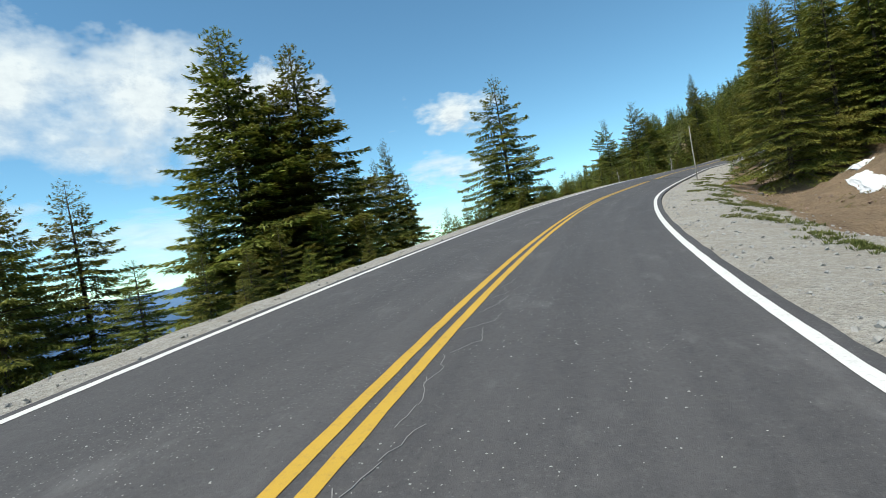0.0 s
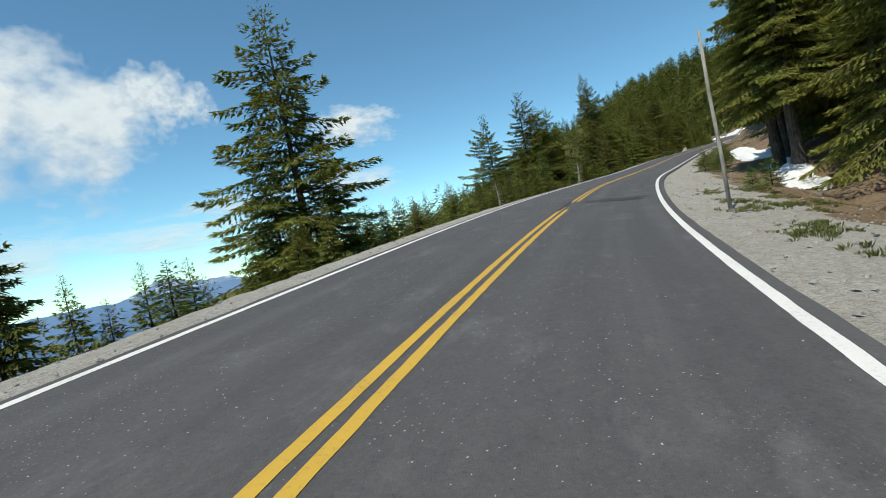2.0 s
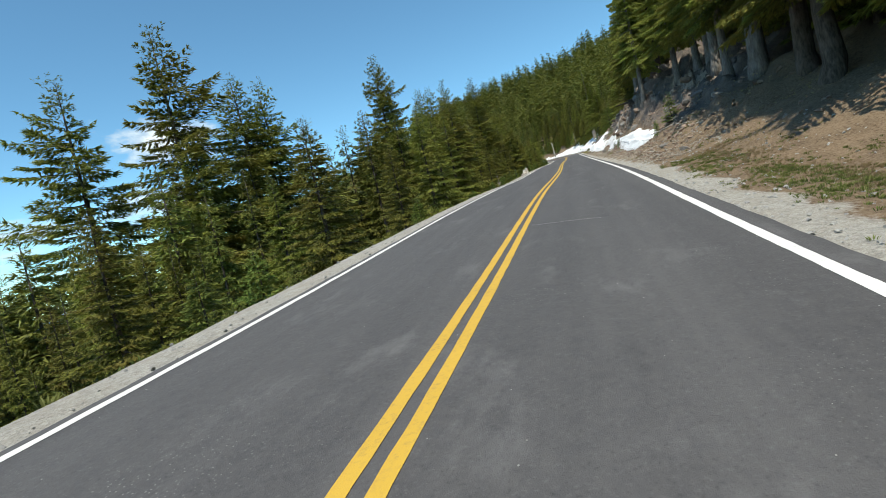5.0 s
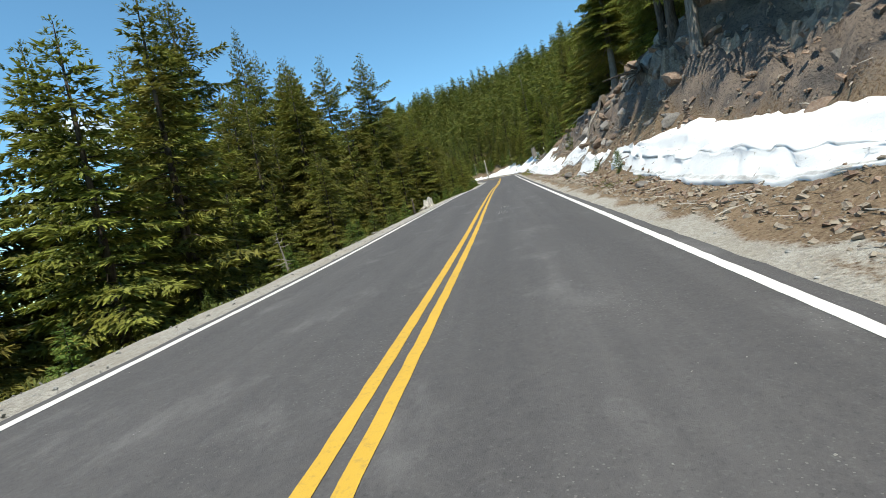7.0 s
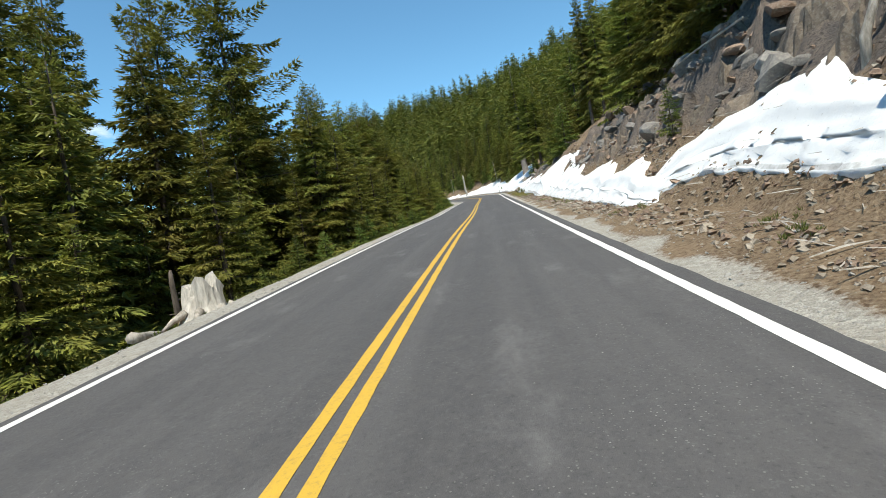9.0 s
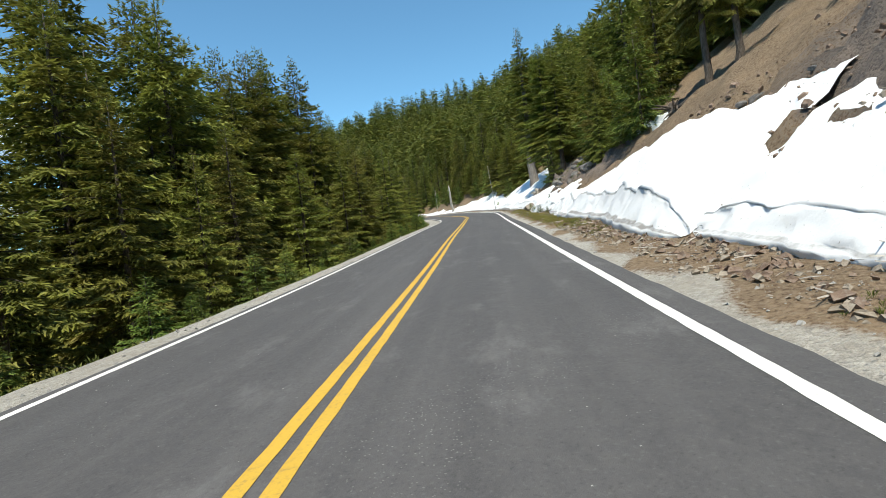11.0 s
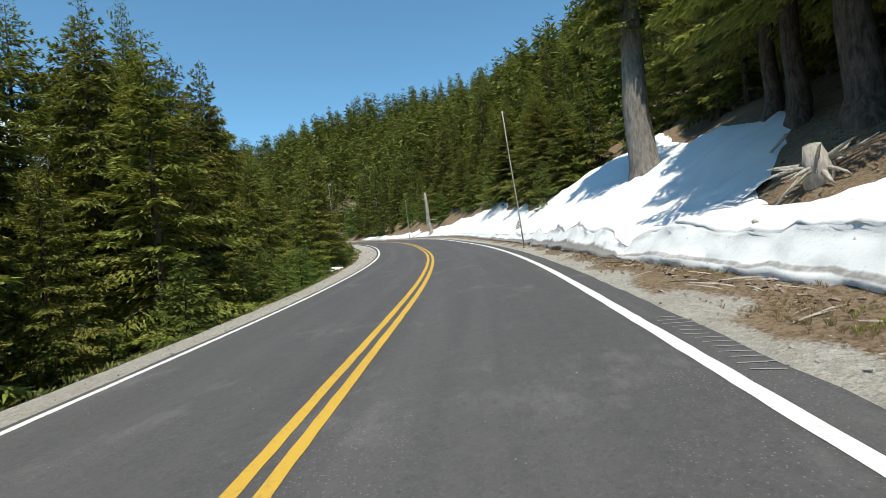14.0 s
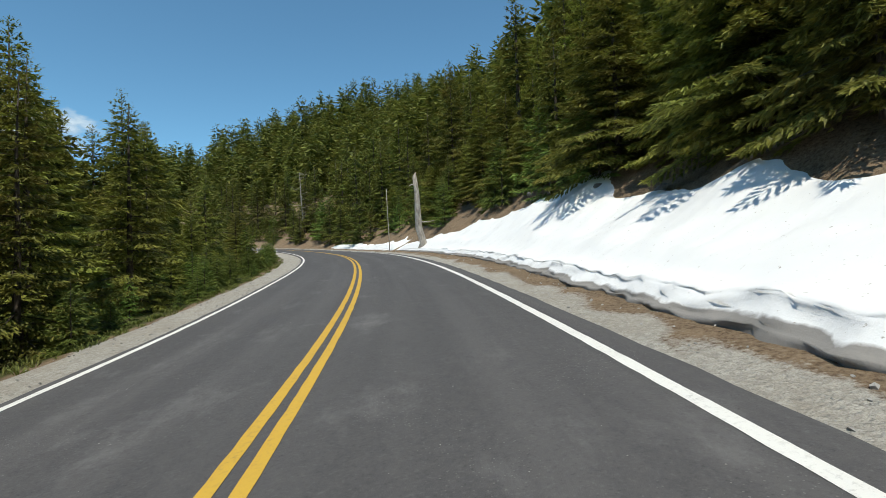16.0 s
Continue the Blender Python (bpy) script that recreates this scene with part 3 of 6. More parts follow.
# ---- trees ----
def conifer(seed, H, R, base, nb, count, size, ragged=0.0, lean=0.0, droop=0.34):
    """Needle sprays of a conifer, one slim triangle each, set along drooping boughs: vertices, triangles, tip values; and its limbs."""
    r = np.random.RandomState(seed)
    wind = r.uniform(0, 2 * np.pi)
    k = np.arange(nb)
    u = base + (0.99 - base) * ((k + r.rand(nb)) / nb) ** 0.95
    env = 1.06 * ((1 - u) / (1 - base)) ** 0.9 * (0.74 + 0.26 * np.minimum(1, (u - base) * 6 + 0.25))
    az = k * 2.399963 + r.uniform(-0.5, 0.5, nb)
    L = R * env * r.uniform(0.70 - 0.25 * ragged, 1.10 + 0.28 * ragged, nb) * (1 + lean * np.cos(az - wind)) + 0.010 * R + 0.005 * H
    L = np.where(r.rand(nb) < 0.15 * ragged, L * 0.5, L)
    up = np.interp(u, [base, 0.75, 1.0], [0.02, 0.20, 0.8]) + r.uniform(-0.12, 0.12, nb)
    dr = droop * np.interp(u, [base, 0.8, 1.0], [1.25, 0.9, 0.3])
    bend = r.uniform(-0.14, 0.14, nb)
    h = np.stack([np.cos(az), np.sin(az), 0 * az], 1)
    side = np.stack([-np.sin(az), np.cos(az), 0 * az], 1)
    up3 = np.array([0, 0, 1.0])

    def at(b, t):
        t = t[:, None]
        rise = up[b][:, None] * t - dr[b][:, None] * t * t + 0.17 * t ** 4
        return up3 * (u[b] * H)[:, None] + L[b][:, None] * (h[b] * t + side[b] * bend[b][:, None] * t * t + up3 * rise)

    limbs = []
    for b in range(0, nb, 2):
        if L[b] > 0.2 * R:
            pts = at(np.array([b, b, b]), np.array([0.0, 0.4, 0.8]))
            limbs.append((list(pts), [0.014 * L[b] + 0.010, 0.008 * L[b] + 0.007, 0.004]))
    w = L ** 1.25 + 0.04 * R
    per = np.maximum(5, np.round(count * w / w.sum())).astype(int)
    b = np.repeat(k, per)
    n = len(b)
    t = 0.05 + 0.97 * r.rand(n) ** 0.85
    tg = at(b, t + 0.03) - at(b, t - 0.03)
    tg /= np.linalg.norm(tg, axis=1)[:, None]
    wide = L[b] * 0.36 * np.clip(1.04 - t, 0, 1) ** 0.75 + 0.25 * size
    # side twigs in bunches, so that a bough reads as separate sprays
    v = r.uniform(-1, 1, n)
    q = np.round(t * L[b] / (1.1 * size)) * 1.1 * size / np.maximum(L[b], 0.01)
    t2 = np.clip(0.65 * q + 0.35 * t, 0.05, 1.03)
    p = at(b, t2) + side[b] * (v * wide)[:, None] + tg * (np.abs(v) * wide * 0.62)[:, None]
    p[:, 2] -= np.abs(v) * wide * 0.28 + r.uniform(-0.16, 0.34, n) * size
    d = tg * r.uniform(0.4, 1.0, n)[:, None] + side[b] * (np.sign(v) * r.uniform(0.2, 0.95, n))[:, None] + r.uniform(-0.25, 0.25, (n, 3))
    d[:, 2] -= r.uniform(-0.12, 0.55, n)
    d /= np.linalg.norm(d, axis=1)[:, None]
    nr = r.uniform(-0.75, 0.75, (n, 3))
    nr[:, 2] = 1.0
    sd = np.cross(d, nr)
    sd /= np.linalg.norm(sd, axis=1)[:, None]
    ln = size * r.uniform(0.7, 1.4, n) * np.clip(0.28 + 3.4 * (1 - u[b]), 0.28, 1)
    wd = ln * r.uniform(0.12, 0.21, n)
    V = np.stack([p + sd * wd[:, None], p + d * ln[:, None], p - sd * wd[:, None]], 1).reshape(-1, 3)
    # Rises outwards along the bough, so inner crown shade goes into the colour.
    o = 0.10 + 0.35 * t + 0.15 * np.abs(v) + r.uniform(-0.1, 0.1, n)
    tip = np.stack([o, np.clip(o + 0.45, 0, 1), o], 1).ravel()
    return V, np.arange(3 * n).reshape(-1, 3), np.clip(tip, 0, 1), limbs


def make_tree(name, seed, H, R, base, nb, count, size, needles, bark, ragged=0.0, lean=0.0, droop=0.34, girth=1.0, label="", category="tree", group=""):
    V, tris, tip, limbs = conifer(seed, H, R, base, nb, count, size, ragged, lean, droop)
    rng = random.Random(seed)
    root = new(name)
    bend = [rng.uniform(-0.006, 0.006) * H for _ in range(7)]
    levels = [-0.05, 0.0, 0.04, 0.15, 0.4, 0.7, 0.98]
    rad = [g * 0.0155 * H * girth for g in (1.55, 1.3, 1.05, 0.9, 0.62, 0.33, 0.05)]
    wood = [tube([(b, -b * 0.6, u * H) for b, u in zip(bend, levels)], rad, 8, rng, 0.06)]
    for path, rr in limbs if count > 5000 else ():
        wood.append(tube(path, rr, 3, None, 0, False))
    v, f = join(wood)
    mesh_object("trunk", v, f, bark, root, True)
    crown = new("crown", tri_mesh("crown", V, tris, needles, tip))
    crown.parent = root
    return tagged(root, label, category, group)


def put(kind, s, d, height, model, turn, squash=1.0, base=None):
    """A copy of a tree model (its own height model) on the ground, height metres tall."""
    x, y = xy(s, d)
    z = gz(float(x), float(y)) - 0.05 if base is None else base
    k = height / model
    t = copy_thing(kind, pose(float(x), float(y), z, 0, 0, turn))
    t.scale = (k * squash, k * squash, k)
    return t


rng = random.Random(11)
TALL = "tall mountain hemlock with drooping olive-green branches on the slope"
RAG = "wind-ragged mountain hemlock with gaps between its branches"
ROADSIDE, BANK_TREES, WOODS, FIRS = "roadside conifers", "old trees on the bank", "woods by the road", "young firs"
# Copy of NEEDLES, darkened for the self-shade that coarse sprays lack.
SHADED_NEEDLES = needle_material("self_shaded_needles", (0.035, 0.052, 0.015), (0.255, 0.28, 0.056), (0.265, 0.225, 0.06))
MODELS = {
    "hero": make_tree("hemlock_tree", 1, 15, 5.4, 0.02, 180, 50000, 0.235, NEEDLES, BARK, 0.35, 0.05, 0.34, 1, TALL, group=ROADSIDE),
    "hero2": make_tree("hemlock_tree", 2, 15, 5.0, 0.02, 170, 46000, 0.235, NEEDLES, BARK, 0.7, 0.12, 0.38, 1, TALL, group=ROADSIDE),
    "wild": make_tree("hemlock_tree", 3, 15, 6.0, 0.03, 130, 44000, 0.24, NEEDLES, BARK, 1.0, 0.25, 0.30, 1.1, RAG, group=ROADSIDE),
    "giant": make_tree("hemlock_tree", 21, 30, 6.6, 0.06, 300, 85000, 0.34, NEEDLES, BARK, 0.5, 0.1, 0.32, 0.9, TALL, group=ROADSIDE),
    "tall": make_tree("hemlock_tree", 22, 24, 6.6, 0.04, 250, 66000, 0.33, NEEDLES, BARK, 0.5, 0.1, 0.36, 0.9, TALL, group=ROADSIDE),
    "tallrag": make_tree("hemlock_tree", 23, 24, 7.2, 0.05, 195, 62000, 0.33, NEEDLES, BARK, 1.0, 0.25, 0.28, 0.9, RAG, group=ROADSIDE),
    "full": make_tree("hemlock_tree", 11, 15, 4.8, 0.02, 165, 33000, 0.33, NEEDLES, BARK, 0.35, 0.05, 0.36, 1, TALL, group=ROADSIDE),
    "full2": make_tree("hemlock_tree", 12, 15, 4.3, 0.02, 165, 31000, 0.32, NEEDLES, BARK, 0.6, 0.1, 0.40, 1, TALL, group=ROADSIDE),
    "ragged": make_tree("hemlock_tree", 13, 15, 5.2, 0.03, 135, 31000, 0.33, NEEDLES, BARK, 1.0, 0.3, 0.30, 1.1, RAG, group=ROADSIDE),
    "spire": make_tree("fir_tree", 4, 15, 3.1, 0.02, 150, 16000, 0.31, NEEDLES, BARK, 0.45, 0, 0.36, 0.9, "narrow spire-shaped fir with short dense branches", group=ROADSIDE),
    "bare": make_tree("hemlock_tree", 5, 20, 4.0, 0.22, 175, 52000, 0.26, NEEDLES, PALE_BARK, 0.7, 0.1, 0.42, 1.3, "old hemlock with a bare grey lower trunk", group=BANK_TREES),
    # Same tree as bare; the darker bark stands in for shade on the trunk.
    "shady": make_tree("hemlock_tree", 15, 20, 4.0, 0.22, 175, 52000, 0.26, NEEDLES, BARK, 0.7, 0.1, 0.42, 1.3, "old hemlock with a bare lower trunk, dark brown for its shade", group=BANK_TREES),
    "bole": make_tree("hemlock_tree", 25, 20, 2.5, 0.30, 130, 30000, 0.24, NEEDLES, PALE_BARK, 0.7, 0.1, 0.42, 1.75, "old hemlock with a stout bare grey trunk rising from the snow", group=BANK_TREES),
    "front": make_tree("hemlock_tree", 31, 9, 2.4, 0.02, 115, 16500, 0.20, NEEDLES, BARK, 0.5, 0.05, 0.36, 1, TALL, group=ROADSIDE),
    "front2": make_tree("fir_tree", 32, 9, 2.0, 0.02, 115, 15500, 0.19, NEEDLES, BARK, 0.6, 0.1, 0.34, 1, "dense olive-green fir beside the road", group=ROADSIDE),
    "mid": make_tree("hemlock_tree", 6, 15, 3.3, 0.03, 92, 6200, 0.45, SHADED_NEEDLES, BARK, 0.45, 0.1, 0.38, 1, "dense hemlock among the woods, green darkened for its own shade", group=WOODS),
    "mid2": make_tree("fir_tree", 7, 15, 2.6, 0.03, 92, 5600, 0.41, SHADED_NEEDLES, BARK, 0.4, 0, 0.36, 1, "slim fir among the woods, green darkened for its own shade", group=WOODS),
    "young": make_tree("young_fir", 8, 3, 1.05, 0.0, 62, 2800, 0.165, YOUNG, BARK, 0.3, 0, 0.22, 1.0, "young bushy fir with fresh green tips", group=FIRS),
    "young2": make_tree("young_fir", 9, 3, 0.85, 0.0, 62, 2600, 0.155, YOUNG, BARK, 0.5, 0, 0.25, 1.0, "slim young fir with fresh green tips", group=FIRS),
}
TOP = {"front": 9, "front2": 9, "giant": 30, "tall": 24, "tallrag": 24, "hero": 15, "hero2": 15, "wild": 15, "full": 15, "full2": 15, "ragged": 15, "spire": 15, "bare": 20, "shady": 20, "bole": 20, "mid": 15, "mid2": 15, "young": 3, "young2": 3}


def tree(kind, s, d, top=None, height=None, squash=1.0):
    """top: metres of the tip over the road's height there."""
    if height is None:
        x, y = xy(s, d)
        height = float(np.interp(s, RS, RC[:, 2])) + top - gz(float(x), float(y))
    slim = {"full": 1.1, "full2": 1.0, "ragged": 1.05, "wild": 1.15, "spire": 0.7}
    if height > 18.5 and kind in slim and d < 0:
        squash *= slim[kind]
        kind = "tallrag" if kind in ("ragged", "wild") else "tall"
    return put(MODELS[kind], s, d, height, TOP[kind], rng.uniform(0, 360), squash)


# trees that can be told apart
def plant(rows):
    """rows: kind, metres along and across, height of the tip over the road, width."""
    for kind, s, d, top, wide in rows:
        top *= 0.85 if d > 0 else 1.0
        tree(kind, s, d, top, None, wide * (1.08 if d < 0 else 1.15 if kind in ("bare", "shady", "bole") else 0.9))


# outer slope, 11 to 40 m along
plant([
    ("hero2", 11.2, -8.3, 3.3, 0.9), ("hero", 12.0, -9.4, 3.6, 0.85), ("wild", 12.6, -6.8, 1.5, 1.1), ("hero", 12.9, -8.6, 3.4, 0.95), ("hero", 23.5, -14.5, 0.2, 0.9),
    ("hero2", 27.0, -17.5, 1.4, 0.9), ("hero2", 27.5, -21.5, 1.6, 0.9), ("hero", 30.0, -16.0, 0.6, 0.9), ("giant", 32.5, -27.5, 6.0, 0.9), ("hero2", 33.0, -21.0, 2.6, 0.9),
    ("hero", 34.0, -14.5, 0.7, 0.9), ("hero", 36.0, -20.0, 3.6, 0.8), ("giant", 36.2, -27.6, 19.6, 1.4), ("giant", 38.2, -25.6, 14.0, 1.4), ("hero2", 39.0, -18.6, 3.0, 0.8), ("giant", 40.0, -28.5, 15.0, 1.0),
])
# outer slope, 40 to 127 m along
plant([
    ("giant", 40.2, -24.6, 18.2, 1.35), ("spire", 50.2, -29.0, 10.2, 0.95), ("spire", 51.0, -16.0, 1.7, 0.9), ("spire", 51.6, -27.0, 8.4, 0.9), ("spire", 51.7, -25.3, 10.3, 0.9),
    ("spire", 51.8, -15.4, 0.6, 0.9), ("full2", 53.0, -24.5, 6.5, 0.8), ("hero", 66.5, -20.5, 9.0, 0.72), ("hero2", 68.0, -19.6, 17.4, 0.98), ("hero2", 69.8, -18.8, 7.0, 0.7),
    ("ragged", 114.6, -27.6, 13.4, 0.9), ("full", 116.5, -20.6, 8.0, 0.8), ("ragged", 118.0, -22.8, 15.6, 0.95), ("full2", 121.0, -20.0, 7.2, 0.85), ("full", 126.8, -23.6, 13.8, 1.05),
])
# outer slope, 128 to 189 m along
plant([
    ("full2", 128.5, -22.4, 13.4, 1.0), ("full", 146.0, -12.5, 6.0, 0.9), ("full", 150.0, -14.0, 9.0, 0.9), ("full2", 154.5, -16.0, 11.0, 0.9), ("ragged", 159.8, -22.6, 21.0, 0.8),
    ("full2", 163.5, -25.0, 12.0, 0.8), ("full", 164.6, -15.4, 13.0, 0.85), ("full2", 167.6, -14.6, 10.0, 0.8), ("full", 169.6, -18.1, 16.6, 0.8), ("full2", 178.6, -8.2, 8.8, 0.85),
    ("ragged", 179.3, -12.8, 17.8, 0.85), ("ragged", 181.6, -18.3, 19.4, 0.72), ("full2", 184.6, -14.6, 13.5, 0.8), ("full", 188.0, -16.0, 13.0, 0.8), ("spire", 189.0, -31.6, 28.0, 0.8),
])
# outer slope, 196 to 261 m along
plant([
    ("full2", 196.0, -12.0, 10.5, 0.9), ("full", 200.0, -15.0, 15.0, 0.9), ("full2", 204.0, -13.0, 13.5, 0.9), ("full", 207.5, -16.5, 16.5, 0.85), ("full2", 213.1, -14.1, 12.6, 0.85),
    ("full", 218.5, -15.4, 15.5, 0.85), ("full", 222.0, -12.0, 11.0, 0.9), ("full2", 225.1, -16.6, 17.0, 0.85), ("full2", 229.4, -13.0, 12.6, 0.9), ("full", 230.4, -15.6, 18.3, 0.85),
    ("full2", 239.0, -13.0, 10.5, 0.85), ("full2", 246.9, -14.1, 12.8, 0.8), ("spire", 252.0, -15.0, 11.0, 0.9), ("full2", 257.0, -13.0, 13.0, 0.8), ("full", 261.2, -18.6, 15.5, 0.75),
])
# outer slope, 262 to 292 m along
plant([
    ("full", 262.5, -14.0, 11.0, 0.75), ("full", 268.0, -15.0, 10.5, 0.75), ("full2", 273.5, -14.0, 10.0, 0.75), ("full", 279.0, -13.0, 7.5, 0.8), ("full2", 284.0, -15.0, 8.0, 0.8),
    ("full", 288.5, -13.5, 6.5, 0.8), ("ragged", 292.0, -20, 9.5, 0.7),
])
# clumps on the outer slope
plant([
    ("full", 134.0, -16.0, 9.5, 0.9), ("full2", 136.8, -14.0, 9.0, 0.9), ("full2", 139.4, -12.5, 9.0, 0.9), ("full", 142.6, -13.2, 10.0, 0.9),
    ("full2", 155.0, -12.0, 11.0, 0.9), ("full", 158.2, -13.4, 12.5, 0.9), ("full", 161.5, -14.5, 13.0, 0.9), ("full2", 163.2, -18.0, 15.5, 0.9), ("full2", 172.5, -13.5, 11.5, 0.9),
    ("full", 209.4, -15.0, 13.6, 0.9), ("full2", 214.4, -15.6, 14.6, 0.9), ("full", 221.0, -15.2, 16.5, 0.9), ("full2", 236.5, -18.5, 16.0, 0.9), ("full2", 251.5, -20.5, 15.0, 1.0),
    ("full", 254.0, -16.5, 12.5, 1.0), ("full", 256.5, -20.0, 15.6, 1.0), ("spire", 258.4, -18.0, 17.6, 0.9), ("full", 259.4, -14.4, 11.0, 1.0), ("full", 261.7, -19.0, 16.4, 0.9),
])
plant([
    ("full", 263.6, -17.4, 15.6, 0.95), ("full2", 264.6, -14.4, 12.0, 1.0), ("full", 278.0, -16.5, 12.0, 0.9), ("full2", 282.0, -16.0, 12.6, 0.9), ("full", 286.8, -16.4, 9.8, 0.95),
    ("full2", 294.5, -17.0, 9.8, 1.0), ("spire", 298.4, -16.2, 13.4, 0.9), ("full", 305.0, -16.0, 12.0, 0.95), ("full2", 312.0, -17.0, 13.5, 0.95), ("full", 318.0, -18.0, 14.5, 0.95),
    ("full", 290.5, -22.0, 11.5, 1.0), ("full2", 301.5, -22.0, 12.5, 1.0), ("full", 273.0, -20.0, 12.5, 1.0), ("full2", 269.0, -17.0, 12.0, 0.9),
])
# inner bank, 46 to 112 m along
plant([
    ("hero", 48.0, 10.6, 13.0, 1.05), ("hero2", 50.5, 13.8, 15.0, 1.0), ("hero", 53.0, 17.0, 17.0, 1.0), ("hero2", 58.5, 14.0, 15.0, 1.0), ("hero2", 63.5, 13.2, 17.0, 1.0),
    ("shady", 72.4, 10.0, 18.5, 0.85), ("shady", 75.4, 9.4, 19.5, 0.75), ("shady", 79.2, 10.2, 21.0, 0.8), ("full", 69.0, 15.0, 18.0, 1.0), ("full", 81.5, 13.4, 17.0, 1.0),
    ("bare", 86.0, 13.0, 20.0, 0.9), ("bare", 92.5, 13.2, 20.0, 0.9), ("bare", 99.0, 12.8, 21.0, 0.9), ("bare", 106.4, 11.0, 21.0, 0.9), ("bare", 108.0, 11.8, 22.0, 0.8),
])
plant([
    ("full", 89.5, 15.0, 14.0, 1.0), ("full2", 95.5, 15.4, 14.0, 1.0), ("full", 102.0, 14.6, 15.0, 1.0), ("full2", 109.5, 14.2, 16.0, 1.0), ("full", 114.6, 14.4, 17.0, 1.0),
])
# inner bank, 111 to 200 m along
plant([
    ("shady", 111.8, 10.6, 21.0, 0.9), ("shady", 114.4, 10.8, 22.0, 0.9), ("bare", 118.4, 10.4, 23.0, 1.0), ("bare", 120.6, 9.7, 20.0, 0.7), ("bare", 127.4, 11.0, 22.0, 0.85),
    ("bare", 130.6, 11.6, 23.0, 0.75), ("bare", 133.2, 11.4, 22.0, 0.85), ("bare", 135.8, 10.4, 21.0, 0.8), ("bare", 139.6, 8.2, 22.0, 0.55), ("full", 124.0, 14.0, 18.0, 1.0),
    # The trees at 142.4 and 146.2 m are added to shade the rock cut.
    ("shady", 142.6, 8.6, 25.0, 0.5), ("shady", 142.4, 10.4, 24.0, 0.7), ("shady", 146.2, 9.4, 25.0, 0.5), ("bare", 150.0, 12.5, 23.0, 0.85), ("bare", 157.0, 13.0, 24.0, 0.85), ("bare", 165.0, 11.2, 24.0, 0.9), ("bare", 169.0, 12.2, 22.0, 0.85),
])
plant([
    ("full", 146.5, 12.5, 19.0, 1.0), ("full2", 153.0, 14.6, 20.0, 1.0), ("full", 161.0, 14.0, 20.0, 1.0), ("full2", 173.5, 12.6, 19.0, 1.0), ("full", 178.0, 11.6, 18.0, 1.0),
    ("full2", 183.0, 11.0, 16.0, 1.0), ("bare", 187.0, 17.5, 18.0, 0.8), ("bare", 193.5, 18.2, 20.0, 0.8), ("full", 190.0, 17.0, 17.0, 0.9),
    ("shady", 206.4, 13.4, 25.0, 0.5), ("shady", 205.6, 14.6, 25.0, 0.5),
])
# inner bank, 212 to 311 m along
plant([
    ("full2", 213.0, 9.4, 9.0, 0.75), ("full", 214.6, 9.8, 12.0, 0.8), ("full2", 219.5, 11.0, 12.5, 0.9), ("shady", 233.0, 10.4, 19.0, 0.8), ("shady", 235.8, 9.6, 21.0, 1.0), ("shady", 238.5, 10.2, 20.0, 0.8),
    ("shady", 240.0, 10.6, 19.0, 0.8), ("bare", 243.0, 13.5, 19.0, 0.8), ("bole", 246.7, 9.4, 28.0, 0.88), ("bare", 252.5, 16.0, 21.0, 0.8), ("full", 238.0, 14.5, 18.0, 1.0),
    ("full2", 231.0, 13.6, 16.0, 1.0), ("full", 245.5, 16.0, 19.0, 1.0), ("full2", 293.0, 16.0, 22.0, 0.75), ("full", 303.0, 11.8, 23.0, 0.7), ("spire", 311.0, 20, 26.0, 0.7),
])
plant([
    ("full2", 259.8, 10.4, 12.0, 1.0), ("full", 262.5, 9.5, 13.0, 1.0), ("full2", 266.0, 10.4, 14.0, 1.0), ("full", 269.2, 11.2, 15.0, 1.0), ("full", 272.0, 13.2, 18.0, 1.0), ("full2", 275.5, 14.0, 19.0, 1.0), ("full", 281.0, 13.0, 19.0, 0.9),
])


def open_view(s, d, height):
    """Trees stay low in two clearings on the outer slope."""
    if d < 0 and (abs(s - 150.5 - 1.41 * (1.2 - d)) < 3.2 or abs(s - 128.0 - 1.22 * (1.2 - d)) < 3.0):
        x, y = xy(s, d)
        height = min(height, float(np.interp(s, RS, RC[:, 2])) + 3.0 - gz(float(x), float(y)))
    return max(height, 1.5)


# woods down the outer slope beside the road
s = 98.0
while s < 330:
    low = float(np.interp(s, [98, 130, 250, 300], [2.5, 6.0, 6.0, 3.5]))
    d = -rng.uniform(7.0, 9.6)
    tree(rng.choice(["front", "front2"]), s, d, None, open_view(s, d, rng.uniform(low * 0.7, low * 1.8)), rng.uniform(0.9, 1.15))
    s += rng.uniform(2.6, 4.6)
GROVE = []                                   # farther trees, joined into one mesh: along, across, height, width


def far_tree(s, d, top=None, height=None, wide=1.0):
    if height is None:
        x, y = xy(s, d)
        height = float(np.interp(s, RS, RC[:, 2])) + top - gz(float(x), float(y))
    GROVE.append((s, d, height, wide))


for row, (a, b, lo, hi, gap) in enumerate(((11.5, 15, 8, 16, 4.5), (16, 22, 12, 20, 5.0), (23, 31, 14, 22, 6.0), (32, 45, 14, 20, 8.0))):
    s = 96.0 + row
    while s < 345:
        up = float(np.interp(s, [96, 125, 236, 262, 345], [0.55, 0.9, 0.9, 0.58, 0.5]))
        d = -rng.uniform(a, b)
        h = open_view(s, d, rng.uniform(lo, hi) * up)
        if row < 2:
            tree(rng.choice(["mid", "mid2"]), s, d, None, h, rng.uniform(0.8, 1.05))
        else:
            far_tree(s, d, None, h, rng.uniform(0.8, 1.05))
        s += gap * rng.uniform(0.7, 1.3)
